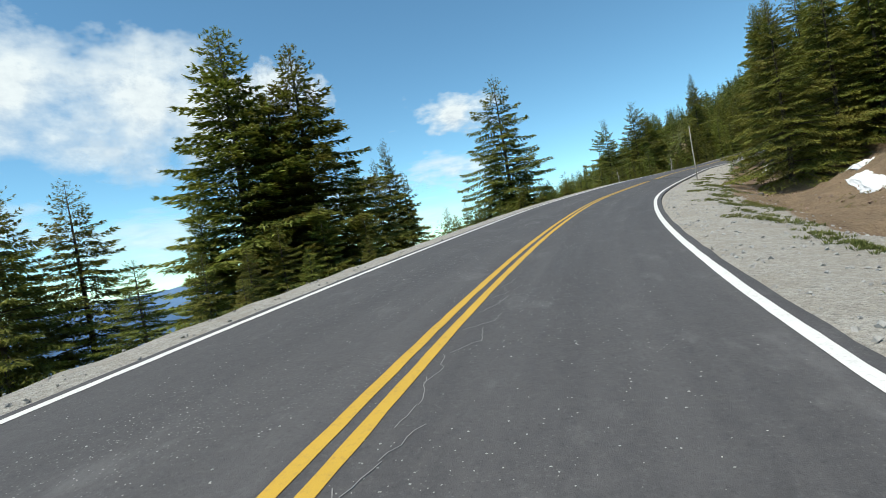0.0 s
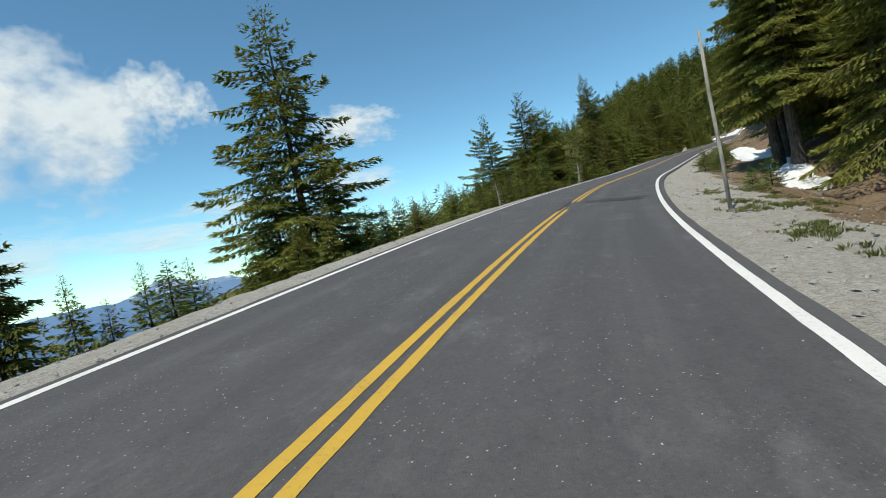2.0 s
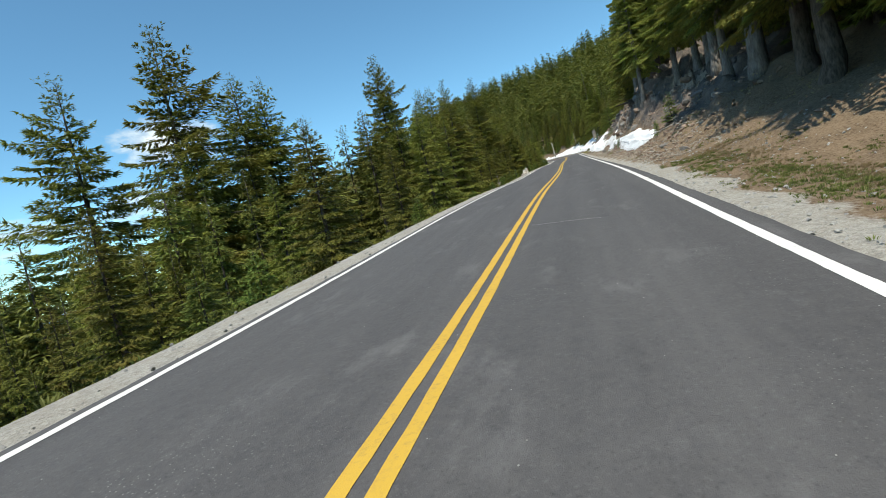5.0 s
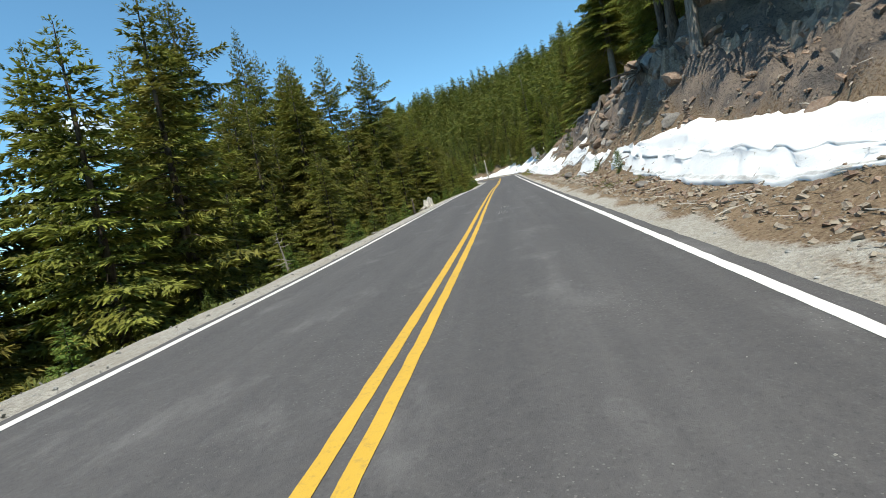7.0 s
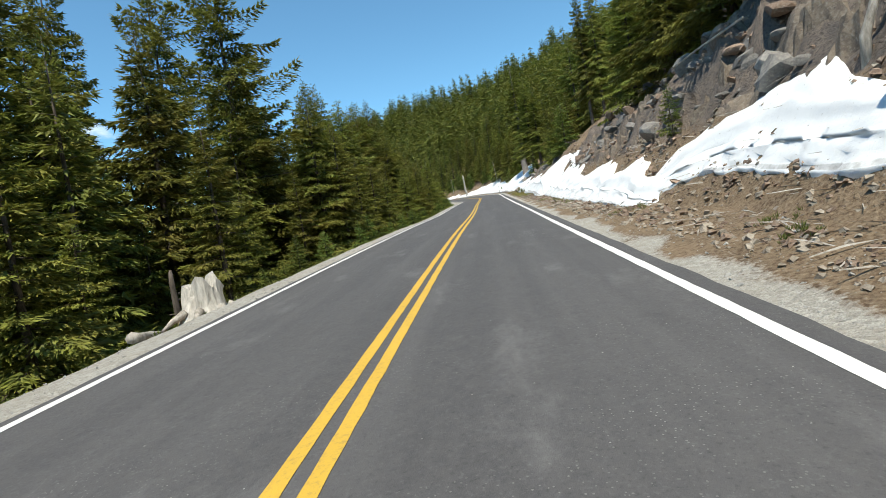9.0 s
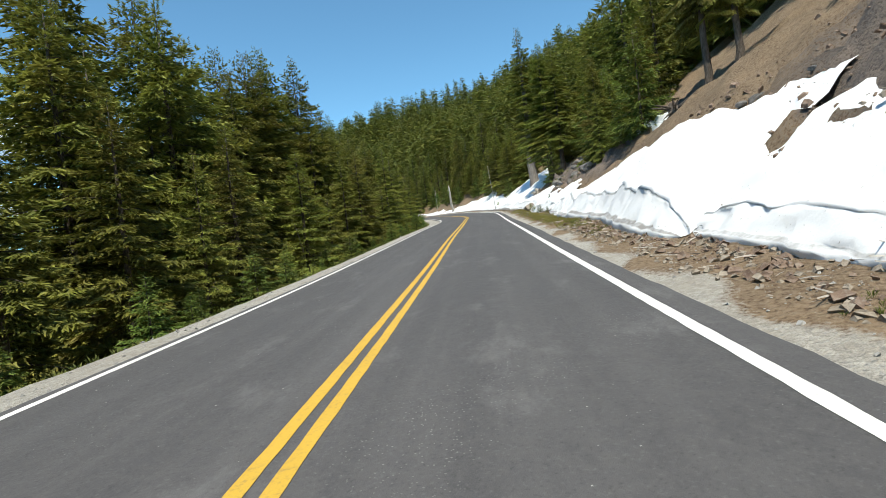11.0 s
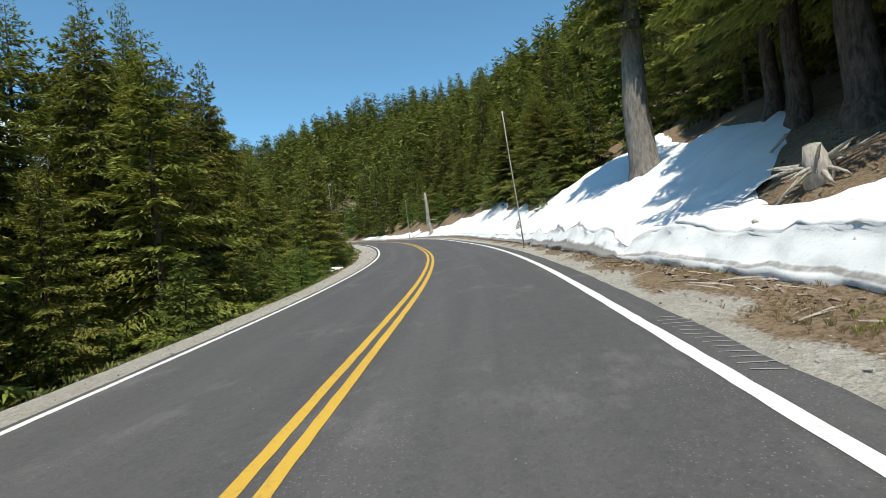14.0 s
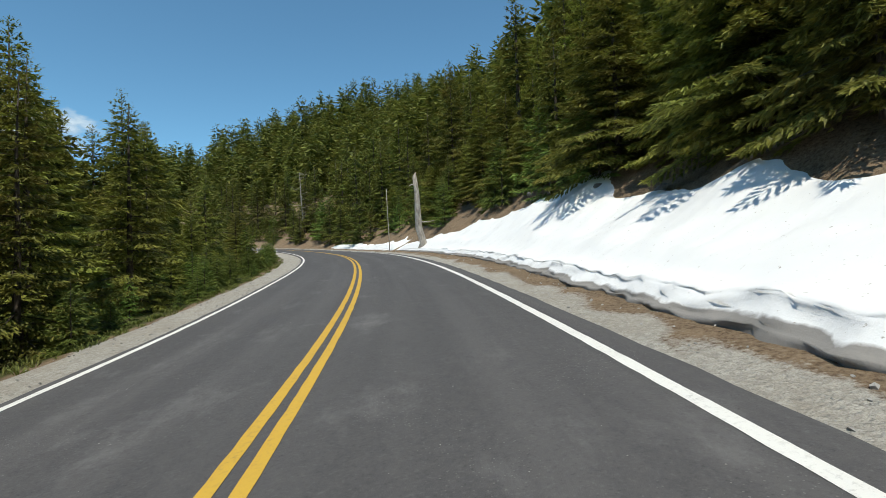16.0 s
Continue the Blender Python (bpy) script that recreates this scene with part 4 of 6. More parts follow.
for k in range(150):
    s = rng.uniform(60, 134)
    d = -rng.uniform(20, 62)
    far_tree(s, d, float(np.interp(s, [70, 100, 134], [-2.5, 0.6, 5.0])) + rng.uniform(-2.4, 2.2), None, rng.uniform(0.95, 1.2))
for k in range(150):
    s = rng.uniform(56, 112)
    up = rng.uniform(1.2, 3.6) if rng.random() < 0.3 else rng.uniform(-2.0, 0.9)
    tree(rng.choice(["spire", "spire", "full2", "front2"]), s, -rng.uniform(9.5, 24), float(np.interp(s, [56, 80, 112], [-0.9, -0.3, 1.6])) + up, None, rng.uniform(0.7, 0.95))
for k in range(26):
    far_tree(rng.uniform(268, 330), -rng.uniform(12, 30), 4.8 + rng.uniform(-2.5, 1.5), None, rng.uniform(0.9, 1.1))
for k in range(46):
    far_tree(rng.uniform(296, 346), -rng.uniform(28, 80), None, rng.uniform(9, 14), rng.uniform(0.9, 1.15))
for k in range(110):
    far_tree(rng.uniform(318, 395), -rng.uniform(9, 75), None, rng.uniform(9, 15), rng.uniform(0.9, 1.15))
# woods up the inner slope
for a, b, lo, hi, gap in ((15, 20, 9, 17, 4.2), (21, 29, 11, 19, 4.6)):
    s = 40.0
    while s < 352:
        if not (106 < s < 116 and a < 18) and not (196 < s < 222 and a < 18):
            if a < 20:
                tree(rng.choice(["mid", "mid2", "mid2"]), s, rng.uniform(a, b), None, rng.uniform(lo, hi), rng.uniform(0.85, 1.1))
            else:
                far_tree(s, rng.uniform(a, b), None, rng.uniform(lo, hi), rng.uniform(0.85, 1.1))
        s += gap * rng.uniform(0.7, 1.3)

# young firs along the edges: along, across, height
def young_firs(rows):
    for k, (s, d, h) in enumerate(rows):
        tree("young" if k % 2 else "young2", s, d, None, h, rng.uniform(0.85, 1.2) * (1.5 if s < 95 else 1.0))


young_firs([
    (62.5, 6.6, 1.0), (63.4, 7.4, 1.3), (73.8, 5.6, 1.5), (75.5, 6.1, 0.9), (77.6, 6.3, 1.0), (80.5, 6.5, 1.2), (84.0, 6.4, 0.8),
    (86.4, 6.8, 1.1), (90.4, 6.3, 1.7), (88.2, 6.3, 1.0), (45.8, -5.4, 1.3), (126.0, 6.6, 1.0), (125.0, 7.4, 1.8), (141.8, 5.6, 0.8),
    (143.0, 5.8, 0.7), (147.2, 5.7, 0.6), (167.0, 7.2, 1.6), (207.7, 10.2, 1.2), (209.3, 10.4, 1.5), (211.3, 10.2, 2.4),
])
young_firs([
    (217.0, 10.0, 4.8), (220.0, 11.8, 6.0), (223.0, 12.8, 7.0), (228.0, 12.5, 5.5), (210.2, 10.5, 1.3), (212.6, 10.7, 2.8),
    (221.5, 5.5, 0.7), (218.6, 5.4, 0.6), (215.2, 5.5, 0.7), (212.4, 5.6, 0.5), (225.8, 5.4, 0.5), (209.6, 6.3, 0.6), (254.5, 17.0, 6.0),
    (257.4, 15.0, 6.5), (259.5, 10.4, 5.0), (262.5, 12.0, 6.0), (273.5, 9.6, 4.2), (276.5, 10.6, 5.2), (279.5, 10.0, 4.4),
])
young_firs([
    (282.5, 10.8, 5.5), (286.0, 9.6, 4.6), (289.5, 10.4, 5.2), (264.0, 14.5, 6.5), (267.5, 14.8, 7.0), (271.0, 14.2, 6.0), (297.5, 8.8, 4.0),
    (258.0, 6.2, 0.9), (218.3, 5.45, 0.65), (216.6, 5.55, 0.6), (218.9, 6.7, 0.75), (258.6, 8.2, 3.4), (230.9, 9.0, 4.0),
    (300.5, 9.6, 4.6), (306.0, 9.2, 4.4), (309.5, 9.8, 5.0), (313.0, 9.0, 4.2), (316.5, 10.0, 5.0),
])
s = 99.0
while s < 318:
    tree(rng.choice(["young", "young2"]), s, -rng.uniform(5.6, 7.0), None, rng.uniform(0.7, 2.0) * (1.0 if s < 225 else 1.15), rng.uniform(0.9, 1.3))
    s += rng.uniform(1.4, 3.2) if s < 225 else rng.uniform(0.9, 1.9)
for k in range(60):
    tree(rng.choice(["young", "young2"]), rng.uniform(238, 312), -rng.uniform(6.8, 12.0), None, rng.uniform(1.2, 3.6), rng.uniform(0.9, 1.3))

# low dark woods behind the trunks of the bank
for s0, s1, d0, d1 in ((58, 86, 12.5, 16.5), (98, 138, 13.0, 17.0), (229, 257, 12.4, 16.0)):
    s = s0
    while s < s1:
        tree(rng.choice(["mid", "mid2"]), s, max(rng.uniform(d0, d1), 15.4 if s > 249 else 0.0), None, rng.uniform(5.5, 10.0), rng.uniform(1.0, 1.3))
        s += rng.uniform(1.5, 2.6)
# thick young woods above the snow
s = 208.0
while s < 219:
    tree(rng.choice(["front", "front2", "young"]), s, rng.uniform(10.0, 12.4), None, rng.uniform(3.5, 6.5), rng.uniform(0.95, 1.2))
    s += rng.uniform(1.8, 3.0)
s = 259.0
while s < 320:
    tree(rng.choice(["full2", "mid", "mid2", "full"]), s, rng.uniform(9.9, 12.4), None, rng.uniform(5.0, 8.5), rng.uniform(0.95, 1.2))
    s += rng.uniform(1.7, 2.8)
for k in range(16):
    far_tree(rng.uniform(222, 250), rng.uniform(13.5, 17.5), None, rng.uniform(8, 13), rng.uniform(0.9, 1.2))
# trees round the far bend
s = 320.0
while s < 392:
    tree(rng.choice(["mid", "mid2", "young"]), s, rng.uniform(6.5, 9.5), None, rng.uniform(3.0, 8.0), rng.uniform(0.95, 1.3))
    tree(rng.choice(["mid", "mid2"]), s + 1, rng.uniform(9.5, 15.0), None, rng.uniform(8.0, 14.0), rng.uniform(0.9, 1.2))
    s += rng.uniform(1.8, 3.0)

for ob in MODELS.values():
    for o in (*ob.children_recursive, ob):
        bpy.data.objects.remove(o)


def far_woods():
    """The wooded mountainside: thousands of simple conifers in one mesh."""
    r = np.random.RandomState(5)
    protos = [conifer(40 + k, 1.0, (0.18, 0.21, 0.15)[k], 0.03, 36, 270, 0.105, 0.3, 0, 0.36)[:3] for k in range(3)]
    VV, TT, PP, o = [], [], [], 0
    n = 2700
    s = np.where(r.rand(n * 2) < 0.6, r.uniform(180, RS[-1], n * 2), r.uniform(-30, RS[-1], n * 2))
    d = np.where(r.rand(n * 2) < 0.86, 25 + 135 * r.rand(n * 2) ** 1.4, -(34 + 80 * r.rand(n * 2)))
    x, y = xy(s, d)
    s2, d2 = sd_of(x, y)[:2]
    ok = ((np.abs(d2) > 24) | ((s2 > 318) & (d2 > 8))) & (~((d2 < 0) & (s2 < 60)))
    x, y = x[ok][:n], y[ok][:n]
    ex, ey = r.uniform(40, 360, 900), r.uniform(300, 620, 900)
    far = np.abs(sd_of(ex, ey)[1]) > 22
    x, y = np.concatenate([x, ex[far]]), np.concatenate([y, ey[far]])
    z = ground_z(x, y)
    for k in range(len(x)):
        V, T, P = protos[k % 3]
        h = r.uniform(9.0, 18.0)
        a = r.uniform(0, 6.283)
        c, q = np.cos(a) * h, np.sin(a) * h
        w = r.uniform(0.85, 1.2)
        VV.append(np.stack([(V[:, 0] * c - V[:, 1] * q) * w + x[k], (V[:, 0] * q + V[:, 1] * c) * w + y[k], V[:, 2] * h + z[k] - 0.2], 1))
        TT.append(T + o)
        PP.append(P)
        o += len(V)
    near = [conifer(50 + k, 1.0, (0.19, 0.15, 0.21)[k], 0.04, 80, 1250, 0.048, 0.5, 0, 0.36)[:3] for k in range(3)]
    for k, (gs, gd, h, w) in enumerate(GROVE):
        V, T, P = near[k % 3]
        gx, gy = (float(q) for q in xy(gs, gd))
        a = r.uniform(0, 6.283)
        c, q = np.cos(a) * h * w, np.sin(a) * h * w
        VV.append(np.stack([V[:, 0] * c - V[:, 1] * q + gx, V[:, 0] * q + V[:, 1] * c + gy, V[:, 2] * h + gz(gx, gy) - 0.2], 1))
        TT.append(T + o)
        PP.append(P)
        o += len(V)
    ob = new("far_woods", tri_mesh("far_woods", np.concatenate(VV), np.concatenate(TT), SHADED_NEEDLES, np.concatenate(PP)))
    return tagged(ob, "conifer woods covering the mountainside, green darkened for their own shade", "woods", kind="stuff")


far_woods()


# ---- snow ----
def even(z):
    """Heights along a bank, smoothed over two metres."""
    return np.convolve(np.pad(z, 5, mode="edge"), np.ones(11) / 11, mode="valid")


def snow(name, label, s0, s1, foot, upper, wall, thick, seed, jag=0.6, dirty=0.5, step=0.22, grime=0.0):
    """A bank of old snow on the slope. foot, upper: metres across at s; wall: height of its cut face; thick: depth on
    the slope; dirty: strength of grime and of the painted ledge shade.
    """
    r = np.random.RandomState(seed)
    ss = np.arange(s0, s1 + 1e-6, step)
    n = len(ss)
    end = np.clip(np.minimum(ss - s0, s1 - ss) / (0.08 * (s1 - s0) + 0.5), 0, 1) ** 0.6
    f0, f1 = np.interp(ss, *foot), np.interp(ss, *upper)
    wob = fbm(ss, 0 * ss + seed * 7.3, 2.4, 4, seed)
    saw = np.abs(((ss + 0.7 * wob) / 3.1) % 1 - 0.5) * 2
    f0 = f0 + 0.08 * wob + 0.25 * (1 - end)
    f1 = np.maximum(f1 + jag * (0.7 * wob + 1.6 * (saw - 0.55)) * np.sign(f1), f0 + 0.25) if f0[0] > 0 else f1
    hw = np.interp(ss, *wall) * end * (1 + 0.22 * fbm(ss, 0 * ss + 3, 3.2, 3, seed + 1))
    th = np.interp(ss, *thick) * end
    rows, dirt_and_shade = [], []
    # dips and ledges of the cut face: metres inwards, share of its height, grime with ledge shade painted in
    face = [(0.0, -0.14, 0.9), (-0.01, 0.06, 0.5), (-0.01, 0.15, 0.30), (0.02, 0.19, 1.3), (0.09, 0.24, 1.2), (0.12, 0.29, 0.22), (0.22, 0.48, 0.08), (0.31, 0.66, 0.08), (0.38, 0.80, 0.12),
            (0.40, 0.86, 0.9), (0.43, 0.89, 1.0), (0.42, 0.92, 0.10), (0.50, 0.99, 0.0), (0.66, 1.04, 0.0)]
    x, y = xy(ss, f0)
    g0 = ground_z(x, y)
    for k, (dx, v, q) in enumerate(face):
        dd = f0 + dx * (0.4 + hw) + 0.05 * fbm(ss, 0 * ss + v * 2.0, 1.1, 3, seed + 2) + 0.045 * fbm(ss, 0 * ss + v * 0.5, 0.6, 2, seed + 22) * (0.02 < v < 0.95)
        x, y = xy(ss, dd)
        z = g0 + hw * np.clip(v + 0.04 * fbm(ss, 0 * ss + 9, 2.2, 3, seed + 5) * (0 < v < 0.9), -0.14, 1.05)
        if v > 0.1:
            z = np.maximum(z, even(ground_z(x, y, 0.5)) + (0.02 + 0.14 * v) * end)
        rows.append(np.stack([x, y, z], 1))
        dirt_and_shade.append(np.maximum(q, grime * (v < 0.35) * (0.92 + 0.5 * fbm(ss, 0 * ss + 3 * v, 1.3, 3, seed + 12))) * dirty * (np.clip((hw - 0.7) / 0.3, 0, 1) if 0.84 < v < 0.9 else 1.0) + 0.10 * wob)
    top0 = rows[-1][:, 2]
    m = 16
    e0 = f0 + 0.66 * (0.4 + hw)
    for k in range(1, m + 1):
        v = k / m
        dd = e0 + (f1 - e0) * v
        x, y = xy(ss, dd)
        g = ground_z(x, y, 0.15)
        body = g + th * (1 - v ** 2.2) + 0.06 * fbm(x, y, 2.8, 3, seed + 3) * (1 - v) * np.minimum(1, th * 2) - 0.14 * (v > 0.99) + 0.03 * fbm(x, y, 0.8, 3, seed + 9)
        z = top0 + (body - top0) * np.clip(v * 4.0, 0, 1) ** 0.8
        z = np.maximum(z, even(ground_z(x, y, 0.5)) + 0.14 * end * (1 - v) ** 0.5 - 0.10 * (v > 0.99))
        rows.append(np.stack([x, y, z], 1))
        dirt_and_shade.append(np.clip(np.full(n, 0.02 + 0.16 * (v > 0.9)) + 0.05 * wob, 0, 1))
    root = new(name)
    for part, a0, a1, note in (("cut_face", 0, len(face), "grey grime-streaked cut face with painted ledge shade"), ("snow_surface", len(face) - 1, len(rows), "")):
        V = np.concatenate(rows[a0:a1])
        F = []
        for k in range(a1 - a0 - 1):
            a = np.arange(n - 1) + k * n
            F.append(np.stack([a, a + 1, a + n + 1, a + n], 1))
        ob = mesh_object(part, V.tolist(), np.concatenate(F).tolist(), SNOW, root, True, note)
        ob.data.attributes.new("dirt_and_shade", "FLOAT", "POINT").data.foreach_set("value", np.concatenate(dirt_and_shade[a0:a1]).astype(np.float32))
    return tagged(root, label, "snow", "snow banks")


def level(v):
    return ([0.0, 400.0], [v, v])


BANK_LABEL = "old white snowbank with a dirty cut face beside the road"
PATCH_LABEL = "melting patch of old white snow on the slope"
snow("snow_bank", PATCH_LABEL, 127.5, 145.3, ([127, 131, 134.7, 137, 139.4, 145.3], [6.0, 5.5, 5.35, 5.5, 5.5, 5.75]), ([127, 131, 137.2, 139.7, 142, 145.3], [6.8, 7.3, 7.1, 6.5, 6.05, 5.95]), ([127, 133, 140, 145], [0.4, 0.75, 0.5, 0.25]), ([127, 136, 140, 145], [0.35, 0.35, 0.2, 0.16]), 1, 0.06, 0.5)
snow("snow_patch", PATCH_LABEL, 147.9, 151.8, ([145, 149, 152], [5.6, 5.35, 5.15]), ([145, 147, 152], [6.2, 6.3, 6.1]), ([145, 148, 150, 152], [0.35, 0.9, 1.0, 0.9]), level(0.22), 2, 0.12, 0.6)
snow("snow_patch", "small block of old snow among the rocks", 146.4, 147.7, level(5.85), level(6.3), level(0.3), level(0.2), 20, 0.05, 0.5)
snow("snow_patch", "small block of old snow among the rocks", 152.9, 154.5, level(6.0), level(6.4), level(0.35), level(0.2), 19, 0.05, 0.5)
snow("snow_bank", PATCH_LABEL, 155.0, 165.6, ([155, 158, 161, 163.5, 165.5], [6.15, 5.95, 6.2, 6.0, 5.2]), ([155, 155.8, 156.6, 159, 160.4, 161.7, 163.4, 165.5], [6.4, 7.0, 6.75, 7.2, 8.0, 7.8, 7.4, 6.9]), level(0.35), level(0.3), 3, 0.06, 0.5)
snow("snow_bank", PATCH_LABEL, 164.0, 192.0, ([164, 175, 192], [5.1, 5.2, 5.4]), ([164, 167, 169, 171, 176, 180, 184, 188, 192], [6.3, 6.3, 7.0, 6.3, 7.4, 6.6, 7.8, 8.3, 7.9]), ([164, 170, 192], [0.3, 0.45, 0.7]), level(0.35), 4, 0.22, 0.45)
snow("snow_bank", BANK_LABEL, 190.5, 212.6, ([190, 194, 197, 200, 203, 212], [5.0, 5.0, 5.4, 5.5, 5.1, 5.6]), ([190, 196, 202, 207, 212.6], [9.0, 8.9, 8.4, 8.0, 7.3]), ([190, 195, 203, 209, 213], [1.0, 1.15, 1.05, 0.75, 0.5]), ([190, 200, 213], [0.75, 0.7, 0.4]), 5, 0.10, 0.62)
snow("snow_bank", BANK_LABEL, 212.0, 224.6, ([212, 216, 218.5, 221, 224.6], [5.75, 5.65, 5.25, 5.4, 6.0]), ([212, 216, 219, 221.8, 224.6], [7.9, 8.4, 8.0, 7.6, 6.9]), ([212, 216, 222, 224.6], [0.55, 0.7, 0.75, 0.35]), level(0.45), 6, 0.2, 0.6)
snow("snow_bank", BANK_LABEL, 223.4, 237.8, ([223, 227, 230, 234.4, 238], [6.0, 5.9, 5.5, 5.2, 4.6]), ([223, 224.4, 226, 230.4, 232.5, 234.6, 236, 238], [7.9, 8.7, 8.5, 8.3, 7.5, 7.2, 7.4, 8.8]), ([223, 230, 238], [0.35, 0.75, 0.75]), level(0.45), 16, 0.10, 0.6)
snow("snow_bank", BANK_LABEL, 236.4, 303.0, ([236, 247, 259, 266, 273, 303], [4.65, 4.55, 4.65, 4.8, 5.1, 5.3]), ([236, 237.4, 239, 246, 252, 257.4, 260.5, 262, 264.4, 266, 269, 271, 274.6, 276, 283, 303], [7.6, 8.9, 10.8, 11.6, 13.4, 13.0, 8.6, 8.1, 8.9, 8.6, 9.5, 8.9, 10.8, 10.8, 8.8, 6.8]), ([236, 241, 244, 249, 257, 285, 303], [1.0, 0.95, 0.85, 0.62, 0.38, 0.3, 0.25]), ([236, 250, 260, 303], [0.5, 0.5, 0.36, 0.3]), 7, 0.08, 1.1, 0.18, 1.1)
snow("snow_patch", PATCH_LABEL, 304.0, 332.0, level(5.3), ([304, 315, 332], [7.6, 6.4, 6.8]), level(0.3), level(0.3), 8, 0.5, 0.5)
snow("snow_patch", PATCH_LABEL, 84.0, 98.6, ([84, 92, 98], [8.0, 6.7, 6.4]), ([84, 90, 94, 98.6], [9.8, 9.6, 8.6, 7.8]), level(0.16), level(0.38), 9, 0.08, 0.2)
snow("snow_patch", PATCH_LABEL, 66.0, 73.0, level(8.7), level(10.3), level(0.14), level(0.22), 10, 0.2, 0.2)
snow("snow_patch", PATCH_LABEL, 75.0, 79.0, level(8.6), level(10.4), level(0.12), level(0.18), 11, 0.2, 0.2)
snow("snow_patch", PATCH_LABEL, 33.0, 41.0, level(12.2), level(13.3), level(0.08), level(0.14), 12, 0.15, 0.2)
snow("snow_patch", PATCH_LABEL, 42.5, 48.5, level(13.0), level(14.0), level(0.08), level(0.14), 13, 0.15, 0.2)
snow("snow_patch", PATCH_LABEL, 203.0, 216.6, ([203, 208, 216.6], [10.5, 10.7, 11.4]), ([203, 208, 212, 216.6], [11.7, 11.9, 12.1, 12.2]), level(0.15), level(0.28), 14, 0.08, 0.15)
for k, (s0, s1, d0, d1) in enumerate(((225.5, 226.6, -6.5, -5.8), (257.6, 259.4, -6.8, -5.4), (261.4, 262.8, -6.7, -5.7))):
    snow("snow_patch", "small remnant of old snow below the road edge", s0, s1, ([0, 400], [d0, d0]), ([0, 400], [d1, d1]), level(0.22), level(0.28), 15 + k, 0.0, 0.3)


# ---- rocks ----
def rock_mesh(name, seed, flat, mat, cuts=2):
    r = random.Random(seed)
    bm = bmesh.new()
    bmesh.ops.create_icosphere(bm, subdivisions=cuts, radius=0.5)
    planes = [Vector((r.gauss(0, 1), r.gauss(0, 1), r.gauss(0, 0.7))).normalized() for _ in range(9)]
    depth = [r.uniform(0.24, 0.42) for _ in planes]
    for v in bm.verts:
        for p, q in zip(planes, depth):
            k = v.co.dot(p) - q
            if k > 0:
                v.co -= p * k
        v.co += v.co.normalized() * 0.05 * noise.noise(v.co * 4 + Vector((seed * 3.1, 0, 0)))
        v.co.z *= flat
        v.co.x *= 1.15
    me = bpy.data.meshes.new(name)
    bm.to_mesh(me)
    bm.free()
    me.materials.append(mat)
    return me


ROCKS = [rock_mesh("rock", k, (0.55, 0.75, 0.9, 0.45)[k % 4], RED_ROCK if k % 3 == 0 else GREY_ROCK) for k in range(10)]
rr = random.Random(21)


def rock(s, d, size, sink=0.25, group="loose rocks on the slope", label="angular volcanic rock lying on the cut slope"):
    ob = new("rock", rr.choice(ROCKS))
    p = spot(s, d)
    ob.matrix_world = pose(p.x, p.y, p.z + size * (0.28 - sink), rr.uniform(-25, 25), rr.uniform(-25, 25), rr.uniform(0, 360)) @ Matrix.Diagonal((size, size * rr.uniform(0.7, 1.1), size * rr.uniform(0.7, 1.1), 1))
    return tagged(ob, label, "rock", group)


rock(152.8, 4.95, 0.55, 0.1, label="pale angular boulder at the foot of the slope")
boulder = new("boulder", rock_mesh("boulder", 77, 0.64, TAN_ROCK, 3))
p = spot(222.6, 5.55)
boulder.matrix_world = pose(p.x, p.y, p.z + 0.26, 8, -6, 40) @ Matrix.Diagonal((1.15, 1.0, 1.05, 1))
tagged(boulder, "rounded grey-brown boulder at the foot of the snowbank", "boulder")
for k in range(150):
    s, d = rr.uniform(114, 199), 5.0 + abs(rr.gauss(0, 1)) * 3.2
    if s > 127 and 5.3 < d < 7.7:
        continue
    rock(s, d, rr.choice((0.16, 0.22, 0.3, 0.42, 0.6)) * rr.uniform(0.8, 1.2))
for k in range(26):
    rock(rr.uniform(38, 66), rr.uniform(7.6, 11.5), rr.uniform(0.2, 0.7), 0.25, "rocks in the ditch", "grey rock lying in the roadside ditch")
for k in range(14):
    rock(rr.uniform(268, 282), rr.uniform(9.0, 12.5), rr.uniform(0.25, 0.7), 0.25, "rocks above the snow", "brown rock on bare soil above the snow")


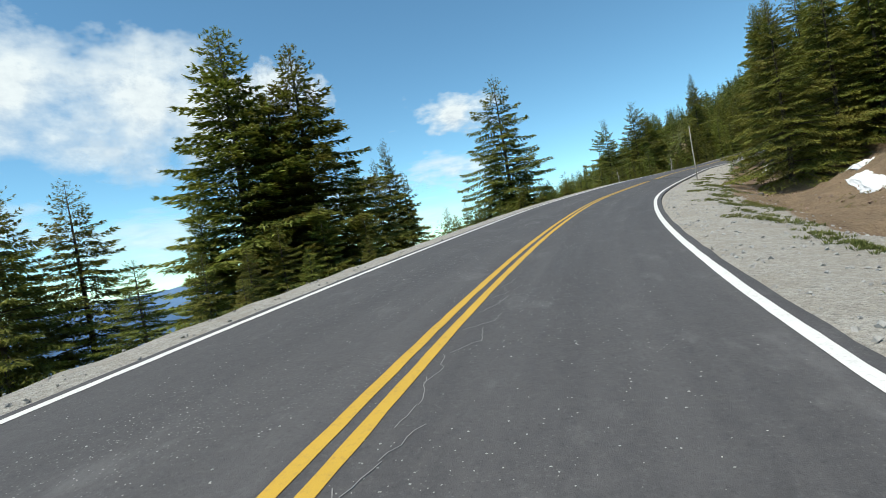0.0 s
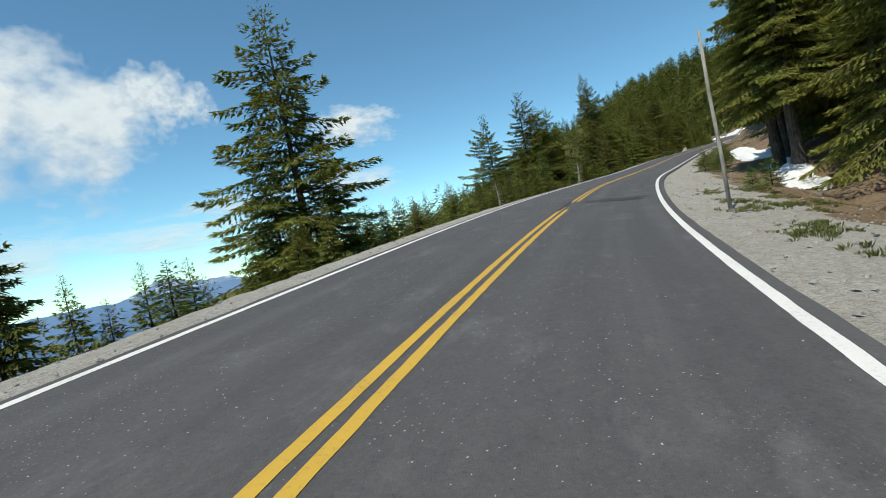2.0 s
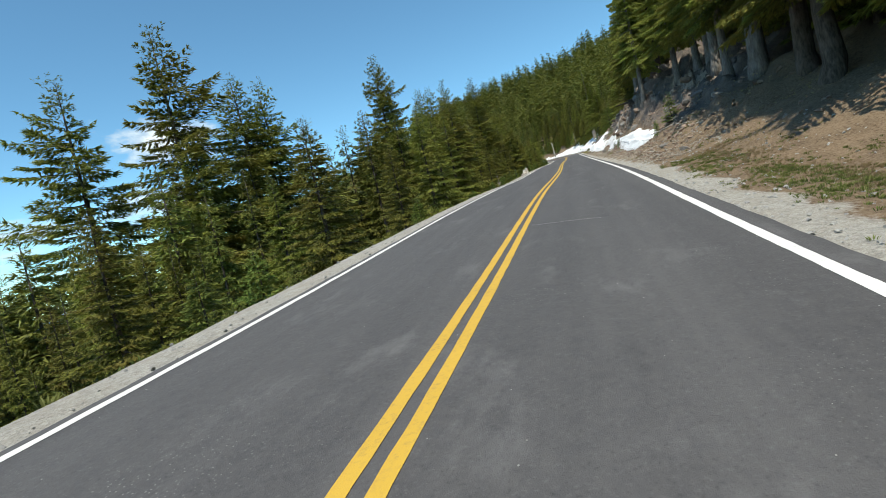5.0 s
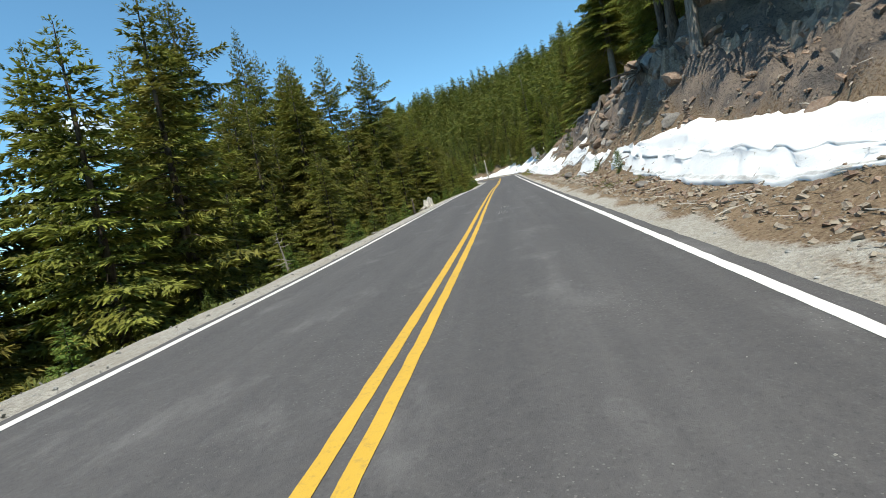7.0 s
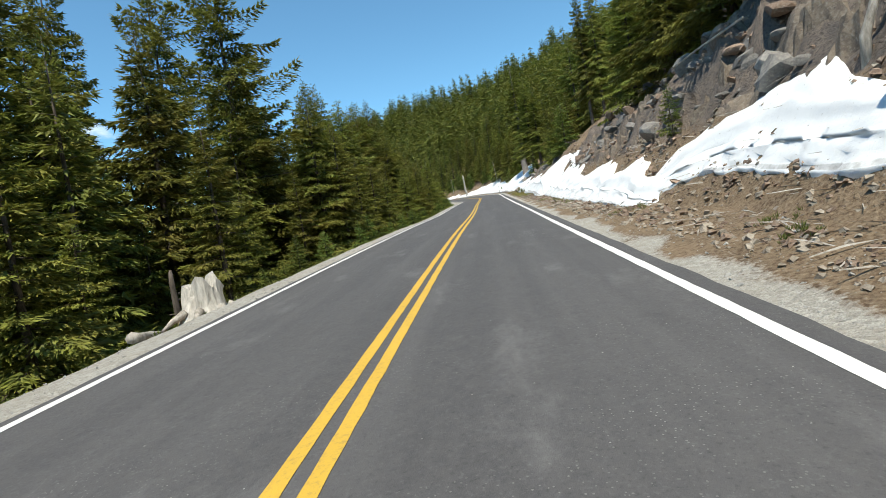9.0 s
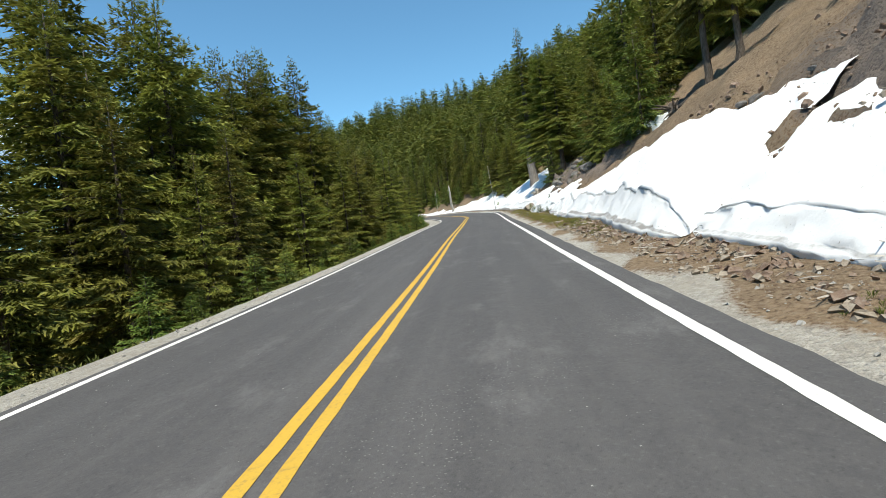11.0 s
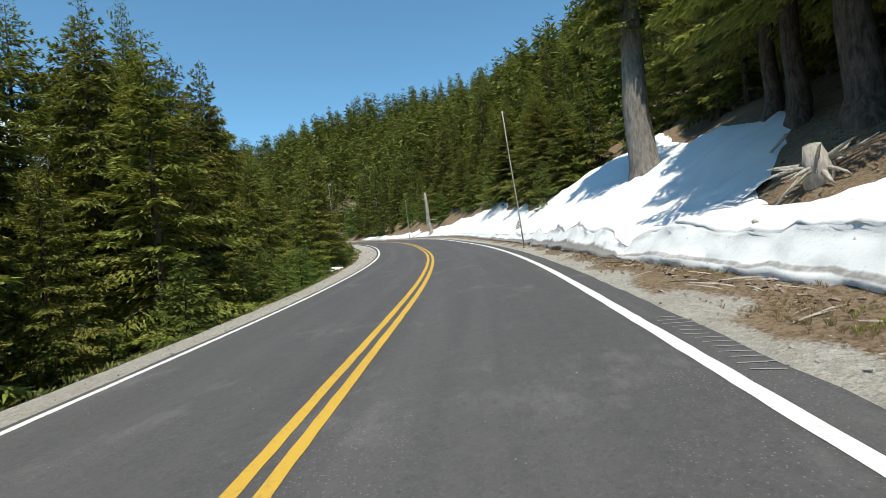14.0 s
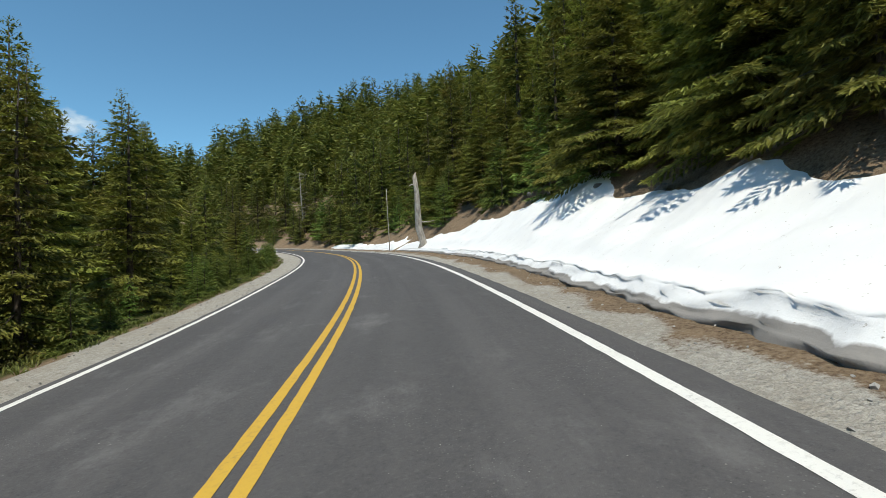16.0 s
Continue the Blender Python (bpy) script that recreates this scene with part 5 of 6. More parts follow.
def outcrop(label, s0, s1, d0, d1, seed, lift):
    """Fractured bedrock: tilted blocks standing proud of the slope, each with its own height."""
    r = np.random.RandomState(seed)
    ss, dd = np.arange(s0, s1, 0.15), np.arange(d0, d1, 0.15)
    S, D = np.meshgrid(ss, dd, indexing="ij")
    s, d = S.ravel(), D.ravel()
    x, y = xy(s, d)
    n = int((s1 - s0) * (d1 - d0) / 0.22)
    ks, kd = r.uniform(s0, s1, n), r.uniform(d0, d1, n)
    warp = 0.22 * fbm(s, d, 0.9, 2, seed)
    near = np.argmin(((s + warp)[:, None] - ks) ** 2 * 0.45 + ((d - warp)[:, None] - kd) ** 2, axis=1)
    off, ta, tb = r.uniform(-0.25, 0.3, n), r.normal(0, 0.28, n), r.normal(-0.1, 0.3, n)
    big = 0.5 * fbm(s, d, 4.0, 2, seed + 1)
    win = np.clip(np.minimum(np.minimum(s - s0, s1 - 0.2 - s) / 1.6, np.minimum(d - d0, d1 - 0.2 - d) / 0.9) - 0.15 + 1.5 * fbm(s, d, 2.6, 2, seed + 2), 0, 1)
    z = ground_z(x, y, 0.3) + win * (lift + big + off[near] + ta[near] * (s - ks[near]) + tb[near] * (d - kd[near])) - 0.45 * (1 - win) + 0.03 * r.uniform(-1, 1, len(s))
    a = np.arange(len(s)).reshape(S.shape)
    F = np.stack([a[:-1, :-1], a[:-1, 1:], a[1:, 1:], a[1:, :-1]], -1).reshape(-1, 4)
    ob = mesh_object("rock_outcrop", np.stack([x, y, z], 1).tolist(), F.tolist(), OUTCROP)
    return tagged(ob, label, "rock face", "outcrops of the road cut")


OUTCROP = rock_material("dark_fractured_rock", (0.10, 0.080, 0.068), (0.27, 0.215, 0.165))
def blocks(face, n, s0, s1, d0, d1, lo, hi):
    """Angular blocks standing out of a rock face, each a part of it."""
    for _ in range(n):
        x = new("block", rr.choice(ROCKS))
        size = lo + (hi - lo) * rr.random() ** 1.6
        p = spot(rr.uniform(s0, s1), rr.uniform(d0, d1))
        x.matrix_world = pose(p.x, p.y, p.z, rr.uniform(-40, 40), rr.uniform(-40, 40), rr.uniform(0, 360)) @ Matrix.Diagonal((size, size * rr.uniform(0.6, 1.1), size * rr.uniform(0.6, 1.1), 1))
        x.parent = face


blocks(outcrop("dark fractured rock face beside the snow patch", 141.0, 157.2, 7.4, 12.0, 1, 0.12), 190, 139.5, 157.5, 6.8, 11.0, 0.3, 1.3)
blocks(outcrop("brown fractured rock face above the snow", 158.5, 187.0, 7.2, 11.8, 2, 0.0), 200, 161.0, 187.0, 7.5, 11.0, 0.3, 1.2)
blocks(outcrop("mossy brown rock face above the snowbank", 215.5, 225.5, 7.6, 10.8, 3, 0.05), 110, 214.5, 226.5, 7.4, 11.0, 0.25, 1.1)
blocks(outcrop("brown fractured rock ledge on the cut slope", 126.0, 139.0, 8.6, 13.0, 4, 0.0), 60, 122.0, 140.0, 6.6, 11.0, 0.25, 0.9)


def scatter(name, label, category, mat, places, proto, lo, hi, seed, tips=None, tilt=0.0):
    """Many small alike things in one mesh; proto: vertices and triangles of size one."""
    r = np.random.RandomState(seed)
    P, T = np.asarray(proto[0], dtype=float), np.asarray(proto[1])
    s, d = places
    x, y = xy(s, d)
    z = ground_z(x, y)
    n = len(x)
    a = r.uniform(0, 2 * np.pi, n)
    k = r.uniform(lo, hi, n)
    c, q = (np.cos(a) * k)[:, None], (np.sin(a) * k)[:, None]
    h = (k * r.uniform(0.7, 1.2, n))[:, None]
    X = P[None, :, 0] * c - P[None, :, 1] * q + x[:, None]
    Y = P[None, :, 0] * q + P[None, :, 1] * c + y[:, None]
    Z = P[None, :, 2] * h + z[:, None] + tilt * P[None, :, 0] * r.uniform(-1, 1, n)[:, None] * k[:, None]
    V = np.stack([X, Y, Z], -1).reshape(-1, 3)
    TT = (T[None] + (np.arange(n) * len(P))[:, None, None]).reshape(-1, 3)
    tip = None if tips is None else np.tile(tips, n)
    ob = new(name, tri_mesh(name, V, TT, mat, tip))
    return tagged(ob, label, category, kind="stuff")


STONE = ([(-0.5, -0.30, -0.16), (0.42, -0.42, -0.20), (0.52, 0.30, -0.12), (-0.34, 0.44, -0.22), (-0.36, -0.26, 0.20), (0.34, -0.20, 0.26), (0.26, 0.34, 0.16), (-0.28, 0.22, 0.28)],
         [(0, 1, 5), (0, 5, 4), (1, 2, 6), (1, 6, 5), (2, 3, 7), (2, 7, 6), (3, 0, 4), (3, 4, 7), (4, 5, 6), (4, 6, 7), (0, 3, 2), (0, 2, 1)])


def turned(proto, n, r, tilt):
    """n copies of a stone's corners, each turned at random: about z fully, about x and y by up to tilt radians."""
    P = np.asarray(proto, dtype=float)
    a, b, c = r.uniform(0, 2 * np.pi, n), r.uniform(-tilt, tilt, n), r.uniform(-tilt, tilt, n)
    P = P[None] * r.uniform(0.7, 1.25, (n, 1, 3))
    y, z = P[..., 1] * np.cos(b)[:, None] - P[..., 2] * np.sin(b)[:, None], P[..., 1] * np.sin(b)[:, None] + P[..., 2] * np.cos(b)[:, None]
    x, z = P[..., 0] * np.cos(c)[:, None] + z * np.sin(c)[:, None], z * np.cos(c)[:, None] - P[..., 0] * np.sin(c)[:, None]
    return np.stack([x * np.cos(a)[:, None] - y * np.sin(a)[:, None], x * np.sin(a)[:, None] + y * np.cos(a)[:, None], z], -1)


def stones(name, label, category, mat, places, lo, hi, seed, tilt=0.9):
    """Loose stones strewn over the ground, joined into one mesh."""
    r = np.random.RandomState(seed)
    x, y = xy(*places)
    n = len(x)
    k = lo + (hi - lo) * r.rand(n) ** 3.4
    V = turned(STONE[0], n, r, tilt) * k[:, None, None] + np.stack([x, y, ground_z(x, y) + 0.06 * k], 1)[:, None]
    T = (np.array(STONE[1])[None] + (np.arange(n) * 8)[:, None, None]).reshape(-1, 3)
    return tagged(new(name, tri_mesh(name, V.reshape(-1, 3), T, mat)), label, category, kind="stuff")


q = np.random.RandomState(31)
PALE_GRIT = rock_material("pale_road_grit", (0.24, 0.235, 0.225), (0.46, 0.45, 0.43))


def band(n, s0, s1, d0, d1, power=1.0):
    return q.uniform(s0, s1, n), d0 + (d1 - d0) * q.rand(n) ** power


stones("gravel_stones", "loose grey gravel on the road shoulder", "gravel", PALE_GRIT, band(9000, -5, 118, 3.55, 8.4, 1.3), 0.015, 0.11, 1)
stones("gravel_stones", "loose grey gravel on the road shoulder", "gravel", PALE_GRIT, band(3000, 110, 340, 3.62, 5.4, 1.5), 0.02, 0.075, 2)
stones("gravel_stones", "loose pale gravel on the outer shoulder", "gravel", PALE_GRIT, band(4800, 0, 330, -3.5, -5.2, 1.2), 0.018, 0.07, 3)
stones("slope_rubble", "rusty brown rubble on the cut slope", "rubble", RED_ROCK, band(7000, 113, 200, 4.5, 9.5, 1.4), 0.025, 0.22, 4)
stones("slope_rubble", "grey-brown broken stones on the cut slope", "rubble", TAN_ROCK, band(11000, 113, 200, 4.2, 7.6, 1.3), 0.02, 0.17, 8)
stones("slope_rubble", "broken stones and soil above the road", "rubble", RED_ROCK, band(3000, 190, 240, 4.7, 9.5, 1.4), 0.02, 0.15, 5)
stones("slope_rubble", "larger broken stones on the cut slope", "rubble", RED_ROCK, band(1200, 116, 197, 5.6, 13.0, 1.0), 0.08, 0.34, 7)
stones("slope_rubble", "stones strewn over the brown bank", "rubble", RED_ROCK, band(1500, 30, 113, 8, 16, 1.0), 0.05, 0.22, 6)

BRIGHT_GRIT = rock_material("bright_road_chips", (0.36, 0.36, 0.35), (0.62, 0.61, 0.58))


def road_grit(name, label, n, s0, s1, lo, hi, seed, patches=0, mat=PALE_GRIT, tracks=()):
    """Small stones and paint flecks lying on the asphalt."""
    r = np.random.RandomState(seed)
    if patches:
        cs, cd = r.uniform(s0, s1, patches), r.uniform(-3.0, 3.0, patches)
        k = r.randint(0, patches, n)
        s, d = cs[k] + r.normal(0, 0.35, n), np.clip(cd[k] + r.normal(0, 0.22, n), -3.1, 3.1)
    else:
        s, d = r.uniform(s0, s1, n), r.uniform(-3.3, 3.3, n)
    if tracks:
        row = np.array(tracks)[r.randint(0, len(tracks), n)]
        d = np.clip(r.normal(row[:, 0], row[:, 1]), -3.0, 3.0)
        thin = fbm(s, d, 5.0, 3, seed) + r.uniform(-0.5, 0.5, n) > -0.2
        s, d, n = s[thin], d[thin], int(thin.sum())
    x, y = xy(s, d)
    z = road_z(s, d) + 0.002
    k = r.uniform(lo, hi, n) * r.uniform(0.5, 1, n)
    V = turned(STONE[0], n, r, 0.5) * k[:, None, None] * np.array([1, 1, 0.6]) + np.stack([x, y, z], 1)[:, None]
    TT = (np.array(STONE[1])[None] + (np.arange(n) * 8)[:, None, None]).reshape(-1, 3)
    ob = new(name, tri_mesh(name, V.reshape(-1, 3), TT, mat))
    return tagged(ob, label, "grit", kind="stuff")


road_grit("road_grit", "pale grit strewn over the worn asphalt", 5200, 0, 300, 0.006, 0.018, 1)
road_grit("road_grit", "pale chips thick on the coarse asphalt", 20000, 0, 92, 0.010, 0.019, 3, 0, BRIGHT_GRIT, ((0.9, 0.75), (-1.5, 0.7)))
road_grit("road_grit", "patches of pale flecks on the worn asphalt", 4200, 2, 300, 0.006, 0.016, 2, 170)
road_grit("road_grit", "pale flecks scattered in the middle of the lane", 320, 138.4, 141.6, 0.012, 0.028, 5, 0, BRIGHT_GRIT, ((0.85, 0.13),))


# ---- low plants ----
def tuft(seed, blades, spread, lean, width):
    r = np.random.RandomState(seed)
    V, T, P = [], [], []
    for k in range(blades):
        a = r.uniform(0, 6.283)
        b = np.array([np.cos(a), np.sin(a), 0]) * r.uniform(0, spread)
        tipv = b + np.array([np.cos(a), np.sin(a), 0]) * lean * r.uniform(0.4, 1) + np.array([0, 0, r.uniform(0.6, 1.0)])
        w = np.array([-np.sin(a), np.cos(a), 0]) * width
        m = (b * 0.5 + tipv * 0.5) + np.array([0, 0, 0.1])
        i = len(V)
        V += [b, m + w, tipv, m - w]
        T += [(i, i + 1, i + 2), (i, i + 2, i + 3)]
        P += [0.0, 0.5, 1.0, 0.5]
    return (V, T), np.array(P)


def clumps(n, s0, s1, d0, d1, per, spread, power=1.0):
    cs, cd = band(n, s0, s1, d0, d1, power)
    return (np.repeat(cs, per) + q.normal(0, spread, n * per), np.repeat(cd, per) + q.normal(0, spread * 0.7, n * per))


herb, herb_tip = tuft(1, 14, 0.6, 0.9, 0.09)
grass, grass_tip = tuft(2, 12, 0.25, 0.55, 0.035)
scatter("roadside_plants", "low green plants in clumps on the gravel", "plants", HERB, clumps(95, 2, 62, 4.7, 7.4, 26, 0.3), herb, 0.05, 0.12, 11, herb_tip)
scatter("roadside_plants", "low green plants in clumps on the gravel", "plants", HERB, clumps(34, 62, 122, 5.2, 8.0, 26, 0.38), herb, 0.035, 0.09, 12, herb_tip)
scatter("roadside_plants", "fresh green plants along the edge of the gravel", "plants", HERB, clumps(110, 84, 110, 4.35, 5.9, 30, 0.34, 0.8), herb, 0.03, 0.085, 19, herb_tip)
scatter("dry_grass", "rust-brown dry grass at the foot of the bank", "grass", STRAW, clumps(60, 97, 112, 5.2, 6.6, 18, 0.4), grass, 0.04, 0.11, 20, grass_tip)
scatter("verge_plants", "green plants along the outer edge of the road", "plants", HERB, band(3000, 0, 330, -4.8, -6.4, 0.9), herb, 0.06, 0.19, 13, herb_tip)
scatter("roadside_plants", "moss and low plants among the rocks", "plants", HERB, clumps(70, 214, 227, 7.4, 11.0, 20, 0.25), herb, 0.04, 0.12, 21, herb_tip)
scatter("verge_plants", "yellow-green grass below the snowbank", "grass", MEADOW, clumps(200, 198, 230, 4.45, 5.3, 18, 0.24), grass, 0.04, 0.12, 14, grass_tip)
scatter("dry_grass", "dry straw-coloured grass and litter", "grass", STRAW, clumps(330, 192, 246, 4.5, 6.0, 18, 0.4), grass, 0.03, 0.09, 15, grass_tip)
scatter("dry_grass", "dry straw-coloured grass on the bank", "grass", STRAW, clumps(160, 30, 130, 7.0, 14.0, 12, 0.5), grass, 0.06, 0.16, 16, grass_tip)
scatter("dry_grass", "dry grass tufts at the foot of the cut", "grass", HERB, clumps(26, 118, 200, 4.4, 5.3, 12, 0.2), grass, 0.05, 0.15, 17, grass_tip)
STICK = ([(-0.5, -0.012, 0.02), (-0.5, 0.012, 0.02), (0.0, 0.03, 0.05), (0.0, -0.004, 0.075), (0.5, 0.05, 0.04), (0.5, 0.04, 0.055)],
         [(0, 2, 1), (0, 3, 2), (1, 2, 3), (2, 5, 4), (2, 3, 5), (3, 4, 5)])
scatter("twig_litter", "broken twigs and dry sticks on the verge", "twigs", DEAD_WOOD, band(2200, 112, 242, 4.5, 7.6, 1.3), STICK, 0.15, 0.8, 18, None, 0.2)


# ---- poles, snags, stump ----
def part_tube(name, parent, path, radii, sides, mat, seed=0, rough=0.03):
    v, f = tube(path, radii, sides, random.Random(seed), rough)
    return mesh_object(name, v, f, mat, parent, True)


def snow_pole(s, d, h, r, lean, label):
    root = new("snow_pole")
    part_tube("shaft", root, [(0, 0, -0.3), (0.01, 0, h * 0.33), (-0.01, 0.01, h * 0.66), (0, 0, h)], [r, r * 0.95, r * 0.85, r * 0.7], 10, DEAD_WOOD, 1)
    part_tube("footing", root, [(0, 0, -0.25), (0, 0, 0.02), (0, 0, 0.07)], [r * 2.6, r * 2.4, r * 1.2], 9, GREY_ROCK, 2, 0.15)
    p = spot(s, d)
    root.matrix_world = pose(p.x, p.y, p.z, lean[0], lean[1], 0)
    return tagged(root, label, "pole", "snow poles")


snow_pole(53.4, 4.5, 4.5, 0.05, (0, 0), "tall bleached wooden snow pole at the road edge")
snow_pole(247.3, 4.15, 6.1, 0.031, (-2.6, -3.3), "tall thin grey snow pole beside the snowbank")
snow_pole(303.5, 5.1, 6.0, 0.045, (1.0, -2.0), "tall thin grey snow pole at the bend")


def post(s, d, h):
    root = new("wooden_post")
    bm = bmesh.new()
    bmesh.ops.create_cube(bm, size=1.0, matrix=Matrix.Translation((0, 0, h / 2 - 0.1)) @ Matrix.Diagonal((0.11, 0.09, h + 0.2, 1)))
    bmesh.ops.bevel(bm, geom=bm.edges[:], offset=0.012, segments=2, affect="EDGES")
    me = bpy.data.meshes.new("shaft")
    bm.to_mesh(me)
    bm.free()
    me.materials.append(bark_material("weathered_brown_wood", (0.12, 0.065, 0.03), (0.28, 0.16, 0.075)))
    o = new("shaft", me)
    o.parent = root
    p = spot(s, d)
    root.matrix_world = pose(p.x, p.y, p.z, 2, -1, 40)
    return tagged(root, "short weathered brown wooden post on the shoulder", "post")


post(90.0, 4.9, 0.74)


def snag(name, s, d, h, r, branches, lean, seed, label, mat=DEAD_WOOD, jagged=True, lift=0.0):
    rg = random.Random(seed)
    root = new(name)
    path = [Vector((0.02 * h * rg.uniform(-1, 1), 0.02 * h * rg.uniform(-1, 1), h * u)) for u in (-0.08, 0, 0.08, 0.3, 0.55, 0.8, 1.0)]
    rad = [r * k for k in (1.5, 1.25, 1.0, 0.88, 0.74, 0.62 if jagged else 0.4, 0.5 if jagged else 0.08)]
    v, f = tube(path, rad, 10, rg, 0.1)
    if jagged:
        n = len(v)
        for k in range(n - 10, n):
            v[k] = v[k] + Vector((0, 0, rg.uniform(-0.05, 0.09) * h))
    mesh_object("trunk", v, f, mat, root, True)
    for k in range(branches):
        u = rg.uniform(0.12, 0.95)
        a = rg.uniform(0, 6.283)
        L = rg.uniform(0.12, 0.30) * h * (1.1 - 0.6 * u)
        b = Vector((0, 0, u * h))
        o = Vector((math.cos(a), math.sin(a), 0))
        part_tube("branch", root, [b, b + o * L * 0.5 + Vector((0, 0, rg.uniform(-0.2, 0.12) * L)), b + o * L + Vector((0, 0, rg.uniform(-0.35, 0.3) * L))], [r * 0.22 + 0.008, r * 0.13 + 0.006, 0.004], 5, mat, seed + k)
    p = spot(s, d, lift)
    root.matrix_world = pose(p.x, p.y, p.z, lean[0], lean[1], 0)
    return tagged(root, label, "dead tree", "dead trees")


snag("dead_snag", 294.0, 5.9, 5.6, 0.30, 3, (3, -9), 3, "bleached broken snag leaning at the bend")
snag("dead_tree", 71.0, -6.4, 2.4, 0.05, 26, (0, 0), 4, "small bleached dead fir with bare branches", jagged=False)
snag("dead_tree", 91.6, -6.8, 2.9, 0.10, 18, (3, 3), 5, "bleached dead trunk with crooked bare branches")
snag("dead_tree", 134.4, -5.2, 1.3, 0.03, 10, (8, -10), 6, "small dead sapling with pale bare twigs", jagged=False)
snag("dead_tree", 161.8, -6.4, 1.5, 0.10, 5, (-3, -2), 7, "broken grey trunk behind the stump", BARK)
snag("dead_tree", 356.0, 10.0, 13.0, 0.16, 40, (0, 0), 8, "tall grey dead tree with bare branches", jagged=False)
snag("dead_tree", 296.0, -30.0, 13.0, 0.2, 24, (0, 0), 9, "grey dead tree standing in the woods", jagged=False)
snag("dead_tree", 206.0, -7.6, 3.2, 0.06, 12, (10, -14), 12, "leaning pale dead sapling among the firs", jagged=False)


def stump(s, d):
    root = new("tree_stump")
    rg = random.Random(8)
    n = 18
    v, f = [], []
    levels = (-0.1, 0.0, 0.2, 0.45, 0.7)
    for k, z in enumerate(levels):
        for j in range(n):
            a = 2 * math.pi * j / n
            rad = (0.56, 0.52, 0.45, 0.42, 0.40)[k] * (1 + 0.16 * math.sin(3 * a + k * 0.4) + rg.uniform(-0.07, 0.07))
            top = rg.uniform(-0.16, 0.22) if k == 4 else 0
            v.append((rad * math.cos(a), rad * math.sin(a) * 0.8, z + top))
    for k in range(4):
        for j in range(n):
            j2 = (j + 1) % n
            f.append((k * n + j, k * n + j2, (k + 1) * n + j2, (k + 1) * n + j))
    o = len(v)
    for j in range(n):
        a = 2 * math.pi * j / n
        v.append((0.24 * math.cos(a), 0.2 * math.sin(a), 0.42 + rg.uniform(-0.1, 0.1)))
    for j in range(n):
        j2 = (j + 1) % n
        f.append((4 * n + j, 4 * n + j2, o + j2, o + j))
    f.append(tuple(range(o, o + n)))
    mesh_object("trunk", v, f, STUMP_WOOD, root)
    for k in range(7):
        a = k * 0.9 + 0.2
        b = Vector((0.46 * math.cos(a), 0.38 * math.sin(a), 0.12))
        part_tube("root", root, [b, b + Vector((0.28 * math.cos(a), 0.25 * math.sin(a), -0.1)), b + Vector((0.5 * math.cos(a), 0.45 * math.sin(a), -0.24))], [0.11, 0.07, 0.03], 6, DEAD_WOOD, k, 0.1)
    p = spot(s, d)
    root.matrix_world = pose(p.x, p.y, p.z, 0, 0, 30)
    return tagged(root, "weathered whitish tree stump on the gravel edge", "stump")


stump(160.6, -5.0)


def fallen(name, s, d, length, r, turn, tilt, seed, label):
    rg = random.Random(seed)
    root = new(name)
    pts = [Vector((length * (u - 0.5), 0.03 * length * rg.uniform(-1, 1), r * 0.7 + 0.02 * length * rg.uniform(0, 1))) for u in (0, 0.3, 0.6, 1)]
    part_tube("stem", root, pts, [r, r * 0.9, r * 0.75, r * 0.45], 8, DEAD_WOOD, seed, 0.08)
    p = spot(s, d)
    root.matrix_world = pose(p.x, p.y, p.z, 0, tilt, turn)
    return tagged(root, label, "dead wood", "fallen wood")


fallen("fallen_log", 158.6, -4.95, 1.1, 0.10, 60, 6, 1, "short bleached log lying beside the stump")
fallen("fallen_branch", 80.0, 5.4, 0.9, 0.03, 30, 0, 3, "short broken branch on the gravel")
fallen("fallen_branch", 141.0, -4.35, 1.2, 0.03, 50, 0, 4, "dark stick lying on the gravel shoulder")
for k, (s, d, L, a) in enumerate(((148, 5.4, 1.6, 20), (156, 6.2, 2.2, 60), (141, 6.0, 1.4, 100), (197, 6.1, 1.8, 30), (231, 6.0, 2.0, 70), (234, 6.4, 1.6, 10), (128, 7.5, 2.4, 50), (167, 8.5, 2.6, 80), (123.5, 7.2, 2.8, 120), (238, 9.0, 2.2, 40))):
    fallen("fallen_branch", s, d, L, 0.04, a, 12, 10 + k, "dry broken branch on the cut slope")


def curved_stem(s, d):
    root = new("dead_sapling")
    pts = [(0, 0, -0.3), (0.05, 0.0, 0.4), (0.3, -0.1, 1.1), (0.9, -0.35, 1.9), (1.7, -0.7, 2.6), (2.6, -1.1, 3.15), (3.4, -1.5, 3.5)]
    part_tube("trunk", root, pts, [0.085, 0.08, 0.07, 0.06, 0.045, 0.028, 0.01], 8, DEAD_WOOD, 3, 0.05)
    for k, (i, o) in enumerate(((3, (0.7, 0.3, 0.2)), (4, (0.5, -0.5, 0.5)), (2, (0.5, 0.2, 0.5)))):
        b = Vector(pts[i])
        part_tube("branch", root, [b, b + Vector(o) * 0.5, b + Vector(o)], [0.025, 0.016, 0.005], 5, DEAD_WOOD, k)
    p = spot(s, d)
    root.matrix_world = pose(p.x, p.y, p.z, 0, 0, -20)
    return tagged(root, "bleached dead stem curving out over the cut slope", "dead tree")


curved_stem(159.2, 7.5)


